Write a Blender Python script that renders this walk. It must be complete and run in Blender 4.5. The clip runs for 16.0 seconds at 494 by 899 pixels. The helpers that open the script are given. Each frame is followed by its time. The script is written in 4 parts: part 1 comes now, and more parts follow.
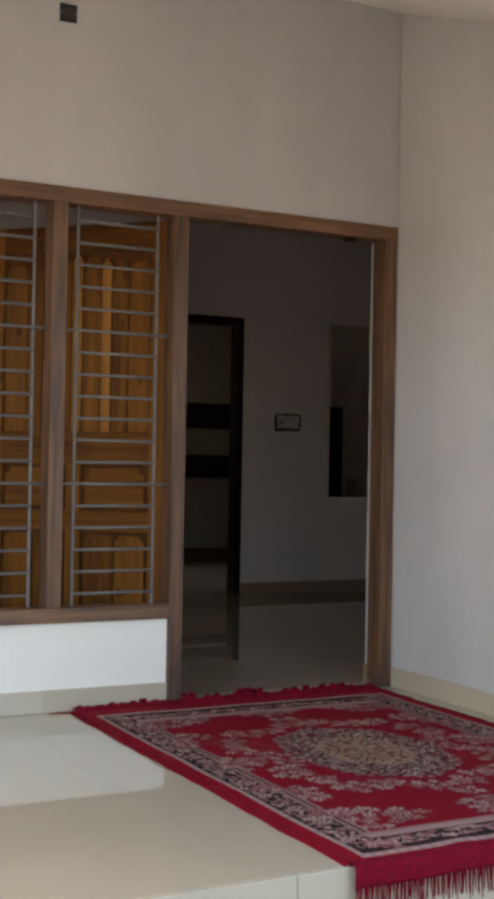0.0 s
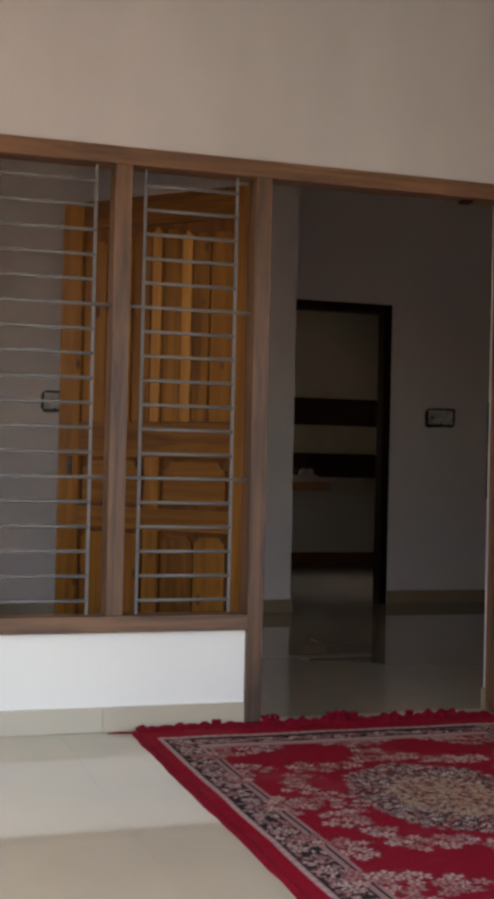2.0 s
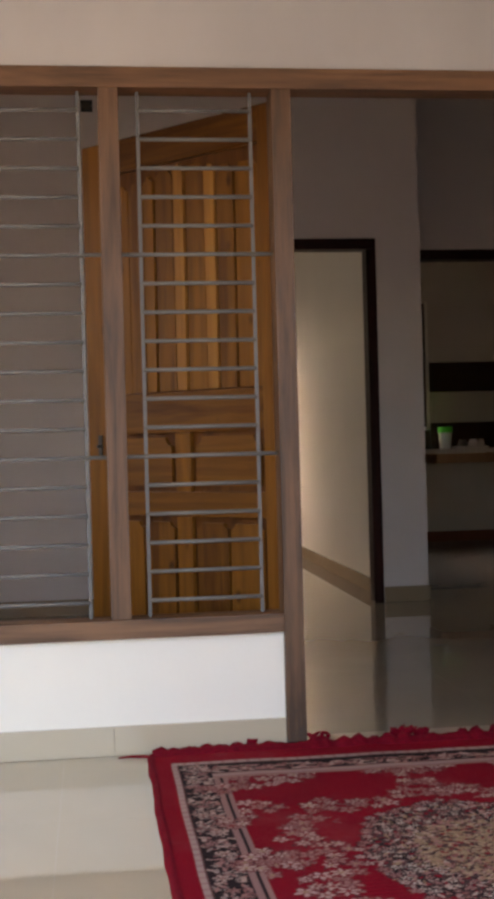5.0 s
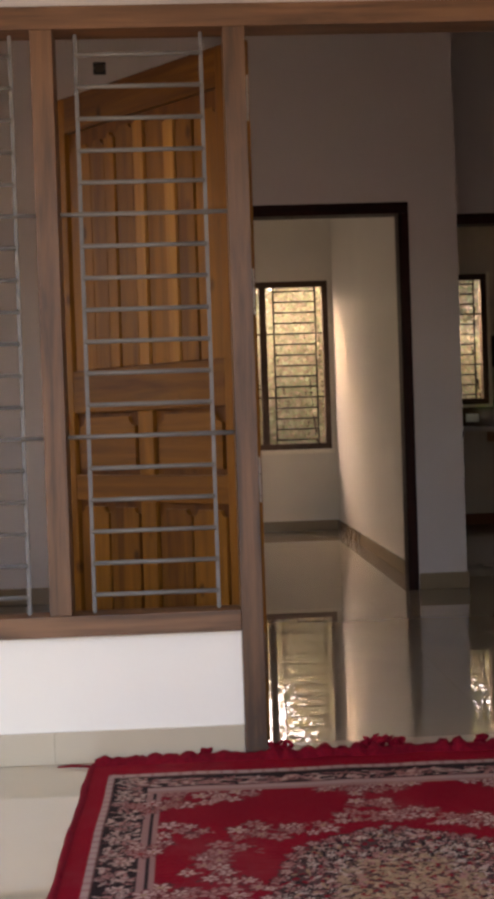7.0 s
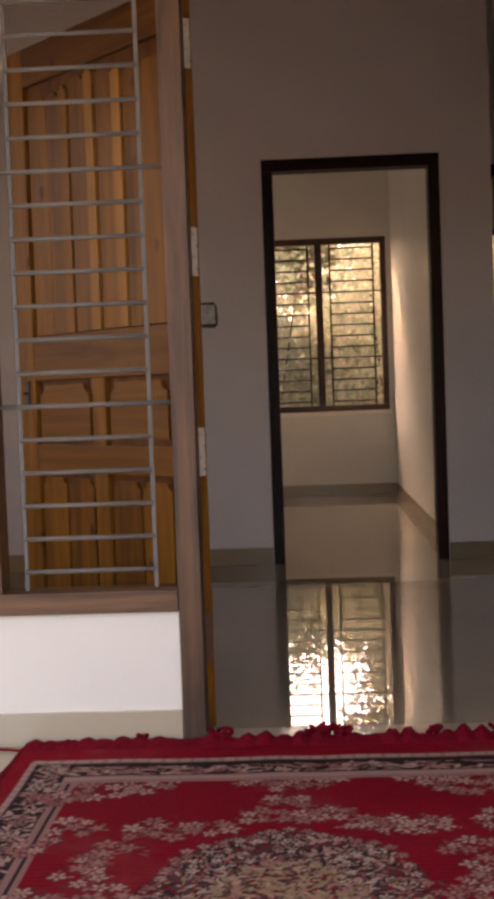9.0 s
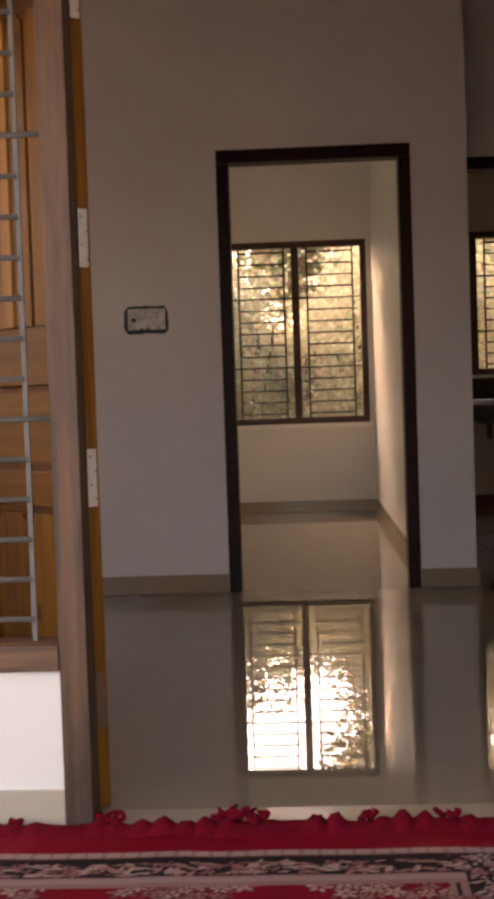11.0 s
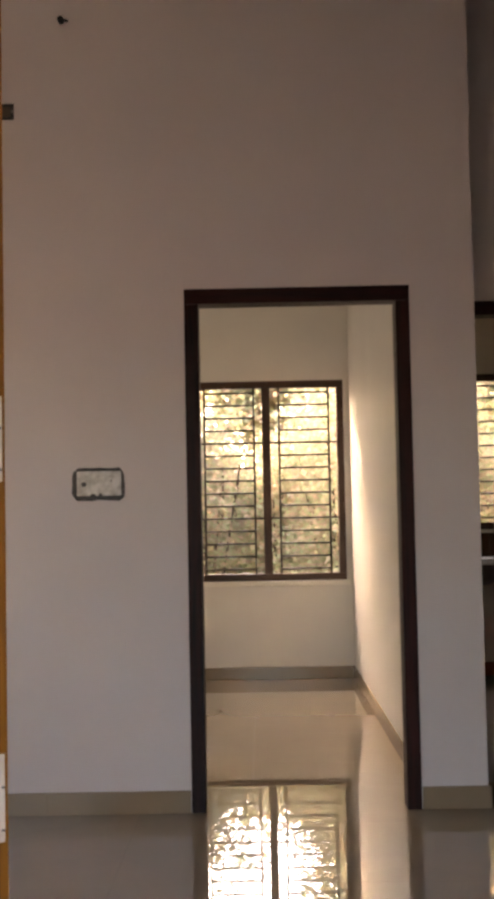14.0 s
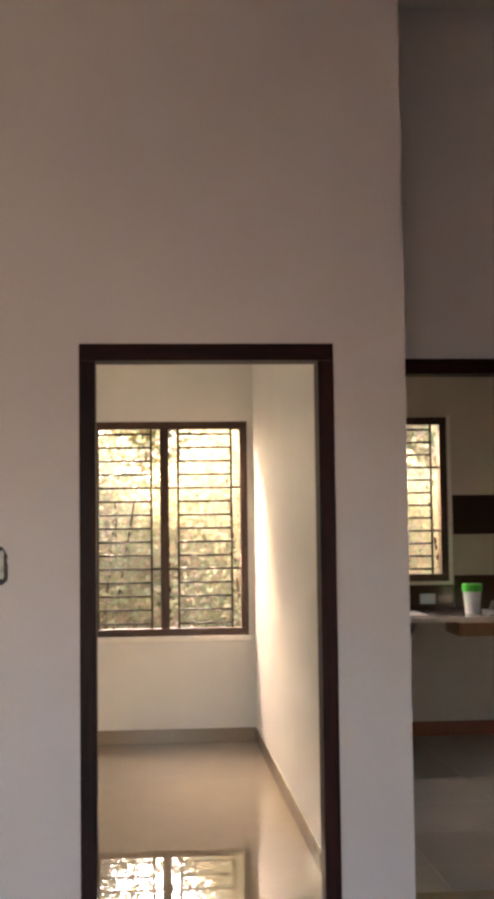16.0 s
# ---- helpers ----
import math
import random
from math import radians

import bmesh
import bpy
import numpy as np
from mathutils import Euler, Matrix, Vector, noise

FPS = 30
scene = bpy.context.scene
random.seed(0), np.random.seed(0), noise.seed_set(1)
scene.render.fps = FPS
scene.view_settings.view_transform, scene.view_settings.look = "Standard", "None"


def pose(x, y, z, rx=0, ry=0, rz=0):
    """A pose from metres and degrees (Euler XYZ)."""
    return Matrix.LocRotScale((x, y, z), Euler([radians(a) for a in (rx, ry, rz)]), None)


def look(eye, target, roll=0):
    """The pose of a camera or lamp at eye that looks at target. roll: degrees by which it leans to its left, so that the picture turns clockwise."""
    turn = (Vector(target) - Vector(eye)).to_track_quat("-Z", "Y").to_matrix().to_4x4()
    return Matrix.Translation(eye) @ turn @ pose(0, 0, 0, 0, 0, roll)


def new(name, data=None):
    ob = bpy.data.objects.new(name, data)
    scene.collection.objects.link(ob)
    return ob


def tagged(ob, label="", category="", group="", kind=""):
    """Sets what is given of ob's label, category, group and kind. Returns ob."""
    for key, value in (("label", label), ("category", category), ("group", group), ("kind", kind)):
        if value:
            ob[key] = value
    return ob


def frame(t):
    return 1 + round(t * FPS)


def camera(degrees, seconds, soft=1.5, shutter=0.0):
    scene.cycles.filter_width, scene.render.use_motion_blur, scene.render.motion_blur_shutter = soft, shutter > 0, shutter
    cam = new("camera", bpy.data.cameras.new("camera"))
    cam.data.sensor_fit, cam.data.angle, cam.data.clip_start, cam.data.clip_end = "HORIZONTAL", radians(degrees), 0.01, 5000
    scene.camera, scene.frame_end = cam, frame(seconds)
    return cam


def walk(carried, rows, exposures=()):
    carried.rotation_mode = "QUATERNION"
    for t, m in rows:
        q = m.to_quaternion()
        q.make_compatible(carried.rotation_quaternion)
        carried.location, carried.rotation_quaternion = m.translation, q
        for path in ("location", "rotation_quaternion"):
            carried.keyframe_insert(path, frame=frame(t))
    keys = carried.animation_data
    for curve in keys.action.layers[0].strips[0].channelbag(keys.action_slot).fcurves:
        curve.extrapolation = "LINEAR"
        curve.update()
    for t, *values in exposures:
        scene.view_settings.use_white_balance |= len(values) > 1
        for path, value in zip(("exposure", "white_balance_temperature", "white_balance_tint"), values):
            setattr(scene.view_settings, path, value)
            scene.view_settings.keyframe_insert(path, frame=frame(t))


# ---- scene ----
cam = camera(22.5, 16.0, soft=4.6)
PATH = [
    (0, (-2.167, -4.733, 0.999), (-1.247, -2.957, 1.024), 1.0),
    (0.5, (-2.007, -4.621, 1.001), (-1.161, -2.809, 1.033), 1.4),
    (1, (-1.862, -4.532, 0.989), (-1.101, -2.683, 1.023), 1.7),
    (1.5, (-1.646, -4.453, 0.982), (-0.965, -2.573, 1.014), 1.7),
    (2, (-1.487, -4.371, 0.969), (-0.875, -2.466, 0.993), 1.3),
    (2.5, (-1.35, -4.222, 0.969), (-0.794, -2.301, 0.988), 0.8),
    (3, (-1.232, -4.122, 0.963), (-0.727, -2.187, 0.979), 0.2),
    (3.5, (-1.045, -4.06, 0.963), (-0.597, -2.111, 0.977), -0.2),
    (4, (-0.885, -3.979, 0.955), (-0.502, -2.016, 0.96), -0.3),
    (6.3, (-0.373, -3.6, 0.919), (-0.249, -1.604, 0.901), -2.0),
    (6.5, (-0.325, -3.576, 0.917), (-0.211, -1.58, 0.893), -1.7),
    (7, (-0.186, -3.457, 0.924), (-0.099, -1.46, 0.888), -1.9),
    (7.5, (-0.084, -3.394, 0.966), (-0.035, -1.396, 0.916), -2.0),
    (8, (0.053, -3.364, 0.969), (0.049, -1.365, 0.901), -1.8),
    (8.2, (0.124, -3.349, 0.964), (0.095, -1.351, 0.888), -1.8),
    (10.3, (0.393, -2.895, 0.929), (0.28, -0.901, 0.818), -2.2),
    (10.5, (0.435, -2.817, 0.937), (0.327, -0.823, 0.829), -2.0),
    (11, (0.482, -2.676, 0.943), (0.392, -0.68, 0.859), -1.9),
    (11.5, (0.458, -2.524, 0.965), (0.393, -0.526, 0.927), -1.6),
    (12, (0.414, -2.38, 0.997), (0.369, -0.381, 1.005), -1.4),
    (12.5, (0.417, -2.267, 1.0), (0.381, -0.268, 1.055), -1.2),
    (13, (0.471, -2.081, 1.03), (0.431, -0.083, 1.12), -1.1),
    (13.5, (0.478, -1.912, 1.105), (0.441, 0.085, 1.208), -0.9),
    (14, (0.404, -1.759, 1.19), (0.385, 0.238, 1.297), -1.1),
    (14.5, (0.373, -1.62, 1.262), (0.391, 0.377, 1.363), -1.1),
    (15, (0.401, -1.435, 1.323), (0.457, 0.562, 1.423), -1.0),
    (15.5, (0.403, -1.286, 1.444), (0.502, 0.709, 1.548), -0.6),
    (16, (0.358, -1.178, 1.466), (0.515, 0.812, 1.587), -0.7),
]
# seconds, stops, kelvin, tint
EXPO = [(0.0, 2.42, 7350, 13), (1.5, 2.44, 7600, 17), (4.0, 2.65, 7850, 19), (6.5, 2.66, 8350, 25), (8.0, 2.61, 8600, 28), (10.5, 2.81, 8900, 30), (12.5, 3.3, 8600, 27), (14.5, 3.88, 8050, 20), (16.0, 4.2, 7800, 19)]
walk(cam, [(t, look(eye, target, roll)) for t, eye, target, roll in PATH], EXPO)

# ---- light: hazy sky, a low sun behind the house, in front of the back windows ----
SUN = Vector((0.60, -1.0, -0.57)).normalized()          # the way the sunlight travels
world = bpy.data.worlds.new("sky")
scene.world = world
world.use_nodes = True
wn = world.node_tree.nodes
sky = wn.new("ShaderNodeTexSky")
sky.sky_type, sky.sun_disc = "NISHITA", False
sky.sun_elevation = math.asin(-SUN.z)
sky.sun_rotation = math.atan2(-SUN.x, -SUN.y)
sky.dust_density, sky.air_density, sky.ozone_density = 3.0, 0.8, 0.6
world.node_tree.links.new(sky.outputs[0], wn["Background"].inputs[0])
wn["Background"].inputs[1].default_value = 0.15
lamp = bpy.data.lights.new("sun", "SUN")
lamp.energy, lamp.angle, lamp.color = 0.5, radians(0.6), (1.0, 0.66, 0.34)
new("sun", lamp).matrix_world = look((0, 0, 0), SUN)
# added fill lamp for the hall, sky light at an invented, unseen side window
glow = bpy.data.lights.new("hall_fill", "AREA")
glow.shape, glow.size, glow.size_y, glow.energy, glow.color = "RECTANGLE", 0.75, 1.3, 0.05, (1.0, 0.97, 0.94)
new("hall_fill", glow).matrix_world = look((-2.9, 1.0, 1.6), (0, 1.0, 1.6))


# added fill lamp for the back room, at a second invented, unseen window
glow = bpy.data.lights.new("room_fill", "AREA")
glow.shape, glow.size, glow.size_y, glow.energy, glow.color = "RECTANGLE", 1.5, 1.3, 1.0, (1.0, 0.96, 0.88)
new("room_fill", glow).matrix_world = look((-1.82, 5.6, 1.5), (0, 5.6, 1.5))


# ---- materials ----
def material(name, color, rough=0.6, metal=0.0, spec=0.5):
    m = bpy.data.materials.new(name)
    m.use_nodes = True
    b = m.node_tree.nodes["Principled BSDF"]
    b.inputs["Base Color"].default_value = (*color, 1)
    b.inputs["Roughness"].default_value = rough
    b.inputs["Metallic"].default_value = metal
    b.inputs["Specular IOR Level"].default_value = spec
    return m


class Net:
    """Short names for the nodes of a material."""

    def __init__(self, m):
        self.t, self.n = m.node_tree, m.node_tree.nodes
        self.b = self.n["Principled BSDF"]

    def put(self, socket, v):
        if isinstance(v, bpy.types.NodeSocket):
            self.t.links.new(v, socket)
        else:
            socket.default_value = v

    def coords(self, kind="Object"):
        return self.n.new("ShaderNodeTexCoord").outputs[kind]

    def world_place(self):
        return self.n.new("ShaderNodeNewGeometry").outputs["Position"]

    def scaled(self, v, s):
        k = self.n.new("ShaderNodeMapping")
        self.put(k.inputs["Vector"], v)
        k.inputs["Scale"].default_value = s
        return k.outputs[0]

    def noise(self, v, scale, detail=3.0, rough=0.5, distort=0.0):
        k = self.n.new("ShaderNodeTexNoise")
        self.put(k.inputs["Vector"], v)
        k.inputs["Scale"].default_value, k.inputs["Detail"].default_value = scale, detail
        k.inputs["Roughness"].default_value, k.inputs["Distortion"].default_value = rough, distort
        return k.outputs["Fac"]

    def cells(self, v, scale, out="Distance", feature="F1"):
        k = self.n.new("ShaderNodeTexVoronoi")
        k.feature = feature
        self.put(k.inputs["Vector"], v)
        k.inputs["Scale"].default_value = scale
        return k.outputs[out]

    def math(self, op, a, b=0.0, c=0.0):
        k = self.n.new("ShaderNodeMath")
        k.operation = op
        for s, v in zip(k.inputs, (a, b, c)):
            self.put(s, v)
        return k.outputs[0]

    def step(self, v, lo, hi):
        k = self.n.new("ShaderNodeMapRange")
        self.put(k.inputs["Value"], v)
        k.inputs["From Min"].default_value, k.inputs["From Max"].default_value = lo, hi
        return k.outputs[0]

    def mix(self, f, a, b):
        k = self.n.new("ShaderNodeMix")
        k.data_type = "RGBA"
        self.put(k.inputs[0], f)
        for s, v in ((k.inputs[6], a), (k.inputs[7], b)):
            self.put(s, (*v, 1) if isinstance(v, tuple) else v)
        return k.outputs[2]

    def split(self, v):
        k = self.n.new("ShaderNodeSeparateXYZ")
        self.put(k.inputs[0], v)
        return k.outputs

    def random(self):
        return self.n.new("ShaderNodeObjectInfo").outputs["Random"]

    def island(self):
        return self.n.new("ShaderNodeNewGeometry").outputs["Random Per Island"]

    def color(self, v):
        self.put(self.b.inputs["Base Color"], v)

    def rough(self, v):
        self.put(self.b.inputs["Roughness"], v)

    def bump(self, v, strength=0.3, far=0.002):
        k = self.n.new("ShaderNodeBump")
        self.put(k.inputs["Height"], v)
        k.inputs["Strength"].default_value, k.inputs["Distance"].default_value = strength, far
        self.put(self.b.inputs["Normal"], k.outputs[0])


def shade(c, k):
    return tuple(v * k for v in c)


def plaster(name, color, stain=0.88, streak=False):
    """Hand-trowelled, primed plaster: soft blotches, faint runs and fine grain."""
    m = material(name, color, 0.75, 0, 0.3)
    n = Net(m)
    p = n.world_place()
    blotch = n.step(n.noise(n.scaled(p, (1.6, 1.6, 0.7 if streak else 1.4)), 1.0, 5, 0.55), 0.32, 0.68)
    fine = n.noise(p, 42, 4, 0.6)
    base = n.mix(blotch, shade(color, stain), color)
    n.color(n.mix(n.math("MULTIPLY", fine, 0.25), base, shade(color, 0.9)))
    n.rough(n.step(fine, -0.6, 1.6))
    n.bump(n.math("ADD", n.math("MULTIPLY", n.noise(p, 5, 4), 2.0), n.math("MULTIPLY", fine, 0.35)), 0.25, 0.004)
    return m


def wood(name, dark, light, axis, rough=0.5, rings=7.0, bump=0.35):
    """Sawn timber with its grain along one axis of the object."""
    m = material(name, light, rough)
    n = Net(m)
    p = n.coords()
    k = n.n.new("ShaderNodeVectorMath")
    n.put(k.inputs[0], p)
    comb = n.n.new("ShaderNodeCombineXYZ")
    for s in comb.inputs:
        n.put(s, n.math("MULTIPLY", n.random(), 7.0))
    n.put(k.inputs[1], comb.outputs[0])
    p = k.outputs[0]
    s = [1.0, 1.0, 1.0]
    s[axis] = 0.07
    grain = n.noise(n.scaled(p, s), 16 * rings, 5, 0.65, 0.4)
    wide = n.noise(n.scaled(p, s), 3 * rings, 3, 0.5, 1.2)
    f = n.math("ADD", n.math("MULTIPLY", grain, 0.5), n.math("MULTIPLY", n.step(wide, 0.3, 0.7), 0.5))
    f = n.math("ADD", f, n.math("MULTIPLY", n.math("SUBTRACT", n.random(), 0.5), 0.25))
    n.color(n.mix(n.step(f, 0.22, 0.78), dark, light))
    n.rough(n.math("ADD", n.math("MULTIPLY", grain, 0.3), rough - 0.12))
    n.bump(grain, bump, 0.0015)
    return m


def tile(name, color, rough, vein=0.92, wave=0.0, spec=0.5):
    """Polished vitrified tile: faint clouds, each tile a shade of its own."""
    m = material(name, color, rough, 0, spec)
    n = Net(m)
    p = n.world_place()
    cloud = n.step(n.noise(p, 2.2, 6, 0.6, 0.8), 0.3, 0.7)
    base = n.mix(cloud, shade(color, vein), color)
    n.color(n.mix(n.math("MULTIPLY", n.random(), 0.5), base, shade(color, 0.93)))
    n.rough(n.math("ADD", n.math("MULTIPLY", n.step(n.noise(p, 9, 4), 0.4, 0.8), min(rough * 0.7, 0.03)), rough))
    if wave:
        n.bump(n.noise(p, 1.7, 2), wave, 0.01)
    return m


def worn_foot(m, height, tone):
    """Chipped, dirt-stained wood towards the foot, with ragged patches."""
    n = Net(m)
    old = n.b.inputs["Base Color"].links[0].from_socket
    p = n.coords()
    ragged = n.step(n.math("ADD", n.noise(p, 38, 5, 0.7), n.math("MULTIPLY", n.split(p)[2], -0.6 / height)), 0.42, 0.5)
    n.color(n.mix(n.math("MULTIPLY", ragged, 0.75), old, tone))


PLASTER_PORCH = plaster("porch_plaster", (0.57, 0.56, 0.54), 0.82, True)
PLASTER_WHITE = plaster("white_primer", (0.87, 0.84, 0.745), 0.95)
PLASTER_HALL = plaster("hall_plaster", (0.67, 0.61, 0.585), 0.93)
PLASTER_ROOM = plaster("room_plaster", (0.78, 0.75, 0.69), 0.94)
PLASTER_KITCHEN = plaster("kitchen_plaster", (0.66, 0.60, 0.50), 0.92)
FRAME_V = wood("weathered_wood_upright", (0.056, 0.027, 0.013), (0.205, 0.100, 0.047), 2)
FRAME_H = wood("weathered_wood_level", (0.056, 0.027, 0.013), (0.205, 0.100, 0.047), 0)
TEAK_V = wood("teak_upright", (0.092, 0.032, 0.006), (0.228, 0.090, 0.012), 2, 0.42, 5.0)
TEAK_H = wood("teak_level", (0.084, 0.028, 0.005), (0.20, 0.078, 0.011), 0, 0.42, 5.0)
TEAK_LIGHT = wood("teak_sapwood", (0.22, 0.09, 0.018), (0.42, 0.19, 0.042), 2, 0.42, 5.0)
# darker copy of the teak, recess shade put into the panel backs' colour
TEAK_SHADE = wood("teak_groove_shade", (0.06, 0.018, 0.004), (0.14, 0.05, 0.009), 2, 0.5, 5.0)
DARK_V = wood("dark_stain_upright", (0.004, 0.0014, 0.0012), (0.030, 0.0062, 0.0045), 2, 0.4)
DARK_H = wood("dark_stain_level", (0.004, 0.0014, 0.0012), (0.030, 0.0062, 0.0045), 0, 0.4)
BROWN_V = wood("window_wood_upright", (0.03, 0.014, 0.008), (0.10, 0.048, 0.025), 2, 0.45)
BROWN_H = wood("window_wood_level", (0.03, 0.014, 0.008), (0.10, 0.048, 0.025), 0, 0.45)
TILE_PORCH = tile("porch_tile", (0.53, 0.46, 0.33), 0.02, spec=0.8)
TILE_HALL = tile("hall_tile", (0.36, 0.29, 0.205), 0.005, 0.9, spec=0.75)
TILE_KITCHEN = tile("kitchen_floor_tile", (0.40, 0.39, 0.37), 0.12, spec=0.8)
TILE_SKIRT = tile("skirting_tile", (0.52, 0.45, 0.33), 0.12)
TILE_SKIRT_IN = tile("inner_skirting_tile", (0.30, 0.225, 0.145), 0.2, spec=0.3)
TILE_BROWN = tile("brown_wall_tile", (0.055, 0.028, 0.016), 0.15)
TILE_RED = tile("red_brown_skirting_tile", (0.20, 0.07, 0.035), 0.2)
TILE_CREAM = tile("cream_wall_tile", (0.52, 0.46, 0.36), 0.15)
GROUT = material("grout", (0.50, 0.46, 0.40), 0.8)
GROUT_DARK = material("dark_grout", (0.24, 0.19, 0.14), 0.5)
STONE_SILL = tile("threshold_stone", (0.52, 0.40, 0.29), 0.2)
worn_foot(FRAME_V, 0.5, (0.05, 0.03, 0.022))
for knotty in (TEAK_V, TEAK_H, TEAK_LIGHT):
    net = Net(knotty)
    grain_tone = net.b.inputs["Base Color"].links[0].from_socket
    eye = net.step(net.cells(net.scaled(net.coords(), (1.0, 1.0, 0.55)), 7.5), 0.13, 0.06)
    net.color(net.mix(net.math("MULTIPLY", eye, 0.8), grain_tone, (0.03, 0.010, 0.004)))
for dull in (DARK_V, DARK_H, TEAK_V, TEAK_H, TEAK_LIGHT, TEAK_SHADE):
    dull.node_tree.nodes["Principled BSDF"].inputs["Specular IOR Level"].default_value = 0.15
GRANITE = material("counter_granite", (0.045, 0.04, 0.04), 0.18)
STEEL = material("brushed_steel", (0.55, 0.55, 0.54), 0.3, 1.0)
SINK = material("steel_sink_underside", (0.13, 0.12, 0.11), 0.45, 0.6)
HINGE = material("zinc_hinge_plate", (0.62, 0.57, 0.50), 0.45, 0.5)
RUST = material("rusted_hinge_plate", (0.16, 0.085, 0.05), 0.7, 0.2)
GRILLE = material("grey_painted_steel", (0.15, 0.142, 0.13), 0.6, 0.0)
GRILLE_DARK = material("dark_painted_steel", (0.055, 0.042, 0.03), 0.5, 0.2)
BLACK = material("black_plastic", (0.012, 0.011, 0.011), 0.5)
GREEN = material("green_plastic", (0.05, 0.62, 0.08), 0.35)
MILKY = material("milky_plastic", (0.72, 0.80, 0.84), 0.35)
CARDBOARD = material("brown_board", (0.36, 0.20, 0.10), 0.7)
GLASS = material("window_glass", (1, 1, 1), 0.02)
for some, amount in ((GRILLE, 0.2), (GRILLE_DARK, 0.3), (GRANITE, 0.5), (SINK, 0.3), (HINGE, 0.25), (CARDBOARD, 0.2), (GROUT, 0.2), (STEEL, 0.15), (MILKY, 0.08)):
    net = Net(some)
    tone = tuple(net.b.inputs["Base Color"].default_value)[:3]
    net.color(net.mix(net.noise(net.coords(), 35, 4, 0.6), shade(tone, 1 - amount), shade(tone, 1 + amount)))
net = Net(GLASS)
net.b.inputs["Transmission Weight"].default_value = 1.0
net.b.inputs["IOR"].default_value = 1.1


# ---- small builders ----
def thing(name, at=(0, 0, 0), label="", category="", group="", kind="", m=None):
    ob = new(name)
    ob.empty_display_size = 0.1
    ob.matrix_world = m or Matrix.Translation(at)
    return tagged(ob, label, category, group, kind)


def mesh_of(name, bm, mat):
    me = bpy.data.meshes.new(name)
    bm.to_mesh(me)
    bm.free()
    for one in mat if isinstance(mat, (list, tuple)) else (mat,):
        me.materials.append(one)
    return me


def part(name, bm, mat, parent=None, label="", smooth=False):
    """One mesh object; under a thing its coordinates are the thing's own."""
    me = mesh_of(name, bm, mat)
    if smooth:
        me.polygons.foreach_set("use_smooth", [True] * len(me.polygons))
    ob = new(name, me)
    if parent:
        ob.parent = parent
    return tagged(ob, label)


def box(x0, x1, y0, y1, z0, z1, bm=None, bevel=0.0):
    bm = bm or bmesh.new()
    made = bmesh.ops.create_cube(bm, size=1.0, matrix=Matrix.Translation(((x0 + x1) / 2, (y0 + y1) / 2, (z0 + z1) / 2)) @ Matrix.Diagonal((x1 - x0, y1 - y0, z1 - z0, 1)))
    if bevel:
        edges = {e for v in made["verts"] for e in v.link_edges}
        bmesh.ops.bevel(bm, geom=list(edges), offset=bevel, segments=2, affect="EDGES", profile=0.6)
    return bm


def rod(a, b, r, bm=None, n=8, r2=None):
    bm = bm or bmesh.new()
    a, b = Vector(a), Vector(b)
    m = Matrix.Translation((a + b) / 2) @ (b - a).to_track_quat("Z", "Y").to_matrix().to_4x4()
    bmesh.ops.create_cone(bm, cap_ends=True, segments=n, radius1=r, radius2=r if r2 is None else r2, depth=(b - a).length, matrix=m)
    return bm


def wall(name, label, mat, *boxes):
    bm = bmesh.new()
    for one in boxes:
        box(*one, bm=bm)
    return tagged(part(name, bm, mat), label, "wall", kind="structure")


# ---- setting ----
CEIL, ROOF0, FALL = 3.6, 3.088, 0.38
EDGE = -2.083                                             # front edge of the porch

soil = material("sandy_soil", (0.33, 0.27, 0.20), 0.95)
net = Net(soil)
spot = net.world_place()
net.color(net.mix(net.step(net.noise(spot, 0.5, 6, 0.6), 0.35, 0.65), (0.33, 0.30, 0.26), net.mix(net.noise(spot, 14, 5), (0.38, 0.34, 0.29), (0.45, 0.41, 0.36))))
net.bump(net.noise(spot, 9, 5), 0.6, 0.03)
bm = bmesh.new()
bmesh.ops.create_grid(bm, x_segments=40, y_segments=40, size=400)
for v in bm.verts:
    v.co.z = -0.45
tagged(part("ground", bm, soil), "bare sandy earth around the house", "ground", kind="structure")

wall("wall_front", "off-white primed plaster house front above and beside the timber frame", PLASTER_PORCH,
     (-3.0, 1.05, 0.012, 0.16, 2.10, CEIL), (1.048, 5.4, 0.012, 0.16, -0.45, CEIL), (-3.0, -1.66, 0.012, 0.16, -0.45, 2.10),
     (0.990, 1.0475, 0.101, 0.135, 0.0, 2.04))
wall("wall_below_window", "smooth white primed low wall under the front window", PLASTER_WHITE, (-1.66, -0.0665, 0.02, 0.16, 0.0, 0.357))
wall("wall_porch_side", "off-white plastered side wall of the porch", PLASTER_PORCH, (1.056, 1.25, -2.3, 0.011, -0.45, 3.3))
wall("wall_hall_back", "warm grey-white plastered hall wall with a doorway", PLASTER_HALL,
     (-3.0, 0.107, 3.31, 3.45, 0, CEIL), (1.033, 1.30, 3.31, 3.45, 0, CEIL), (0.107, 1.033, 3.31, 3.45, 2.126, CEIL))
wall("wall_partition", "plastered wall between the back room and the kitchen", PLASTER_ROOM, (1.072, 1.30, 3.451, 7.35, 0, CEIL))
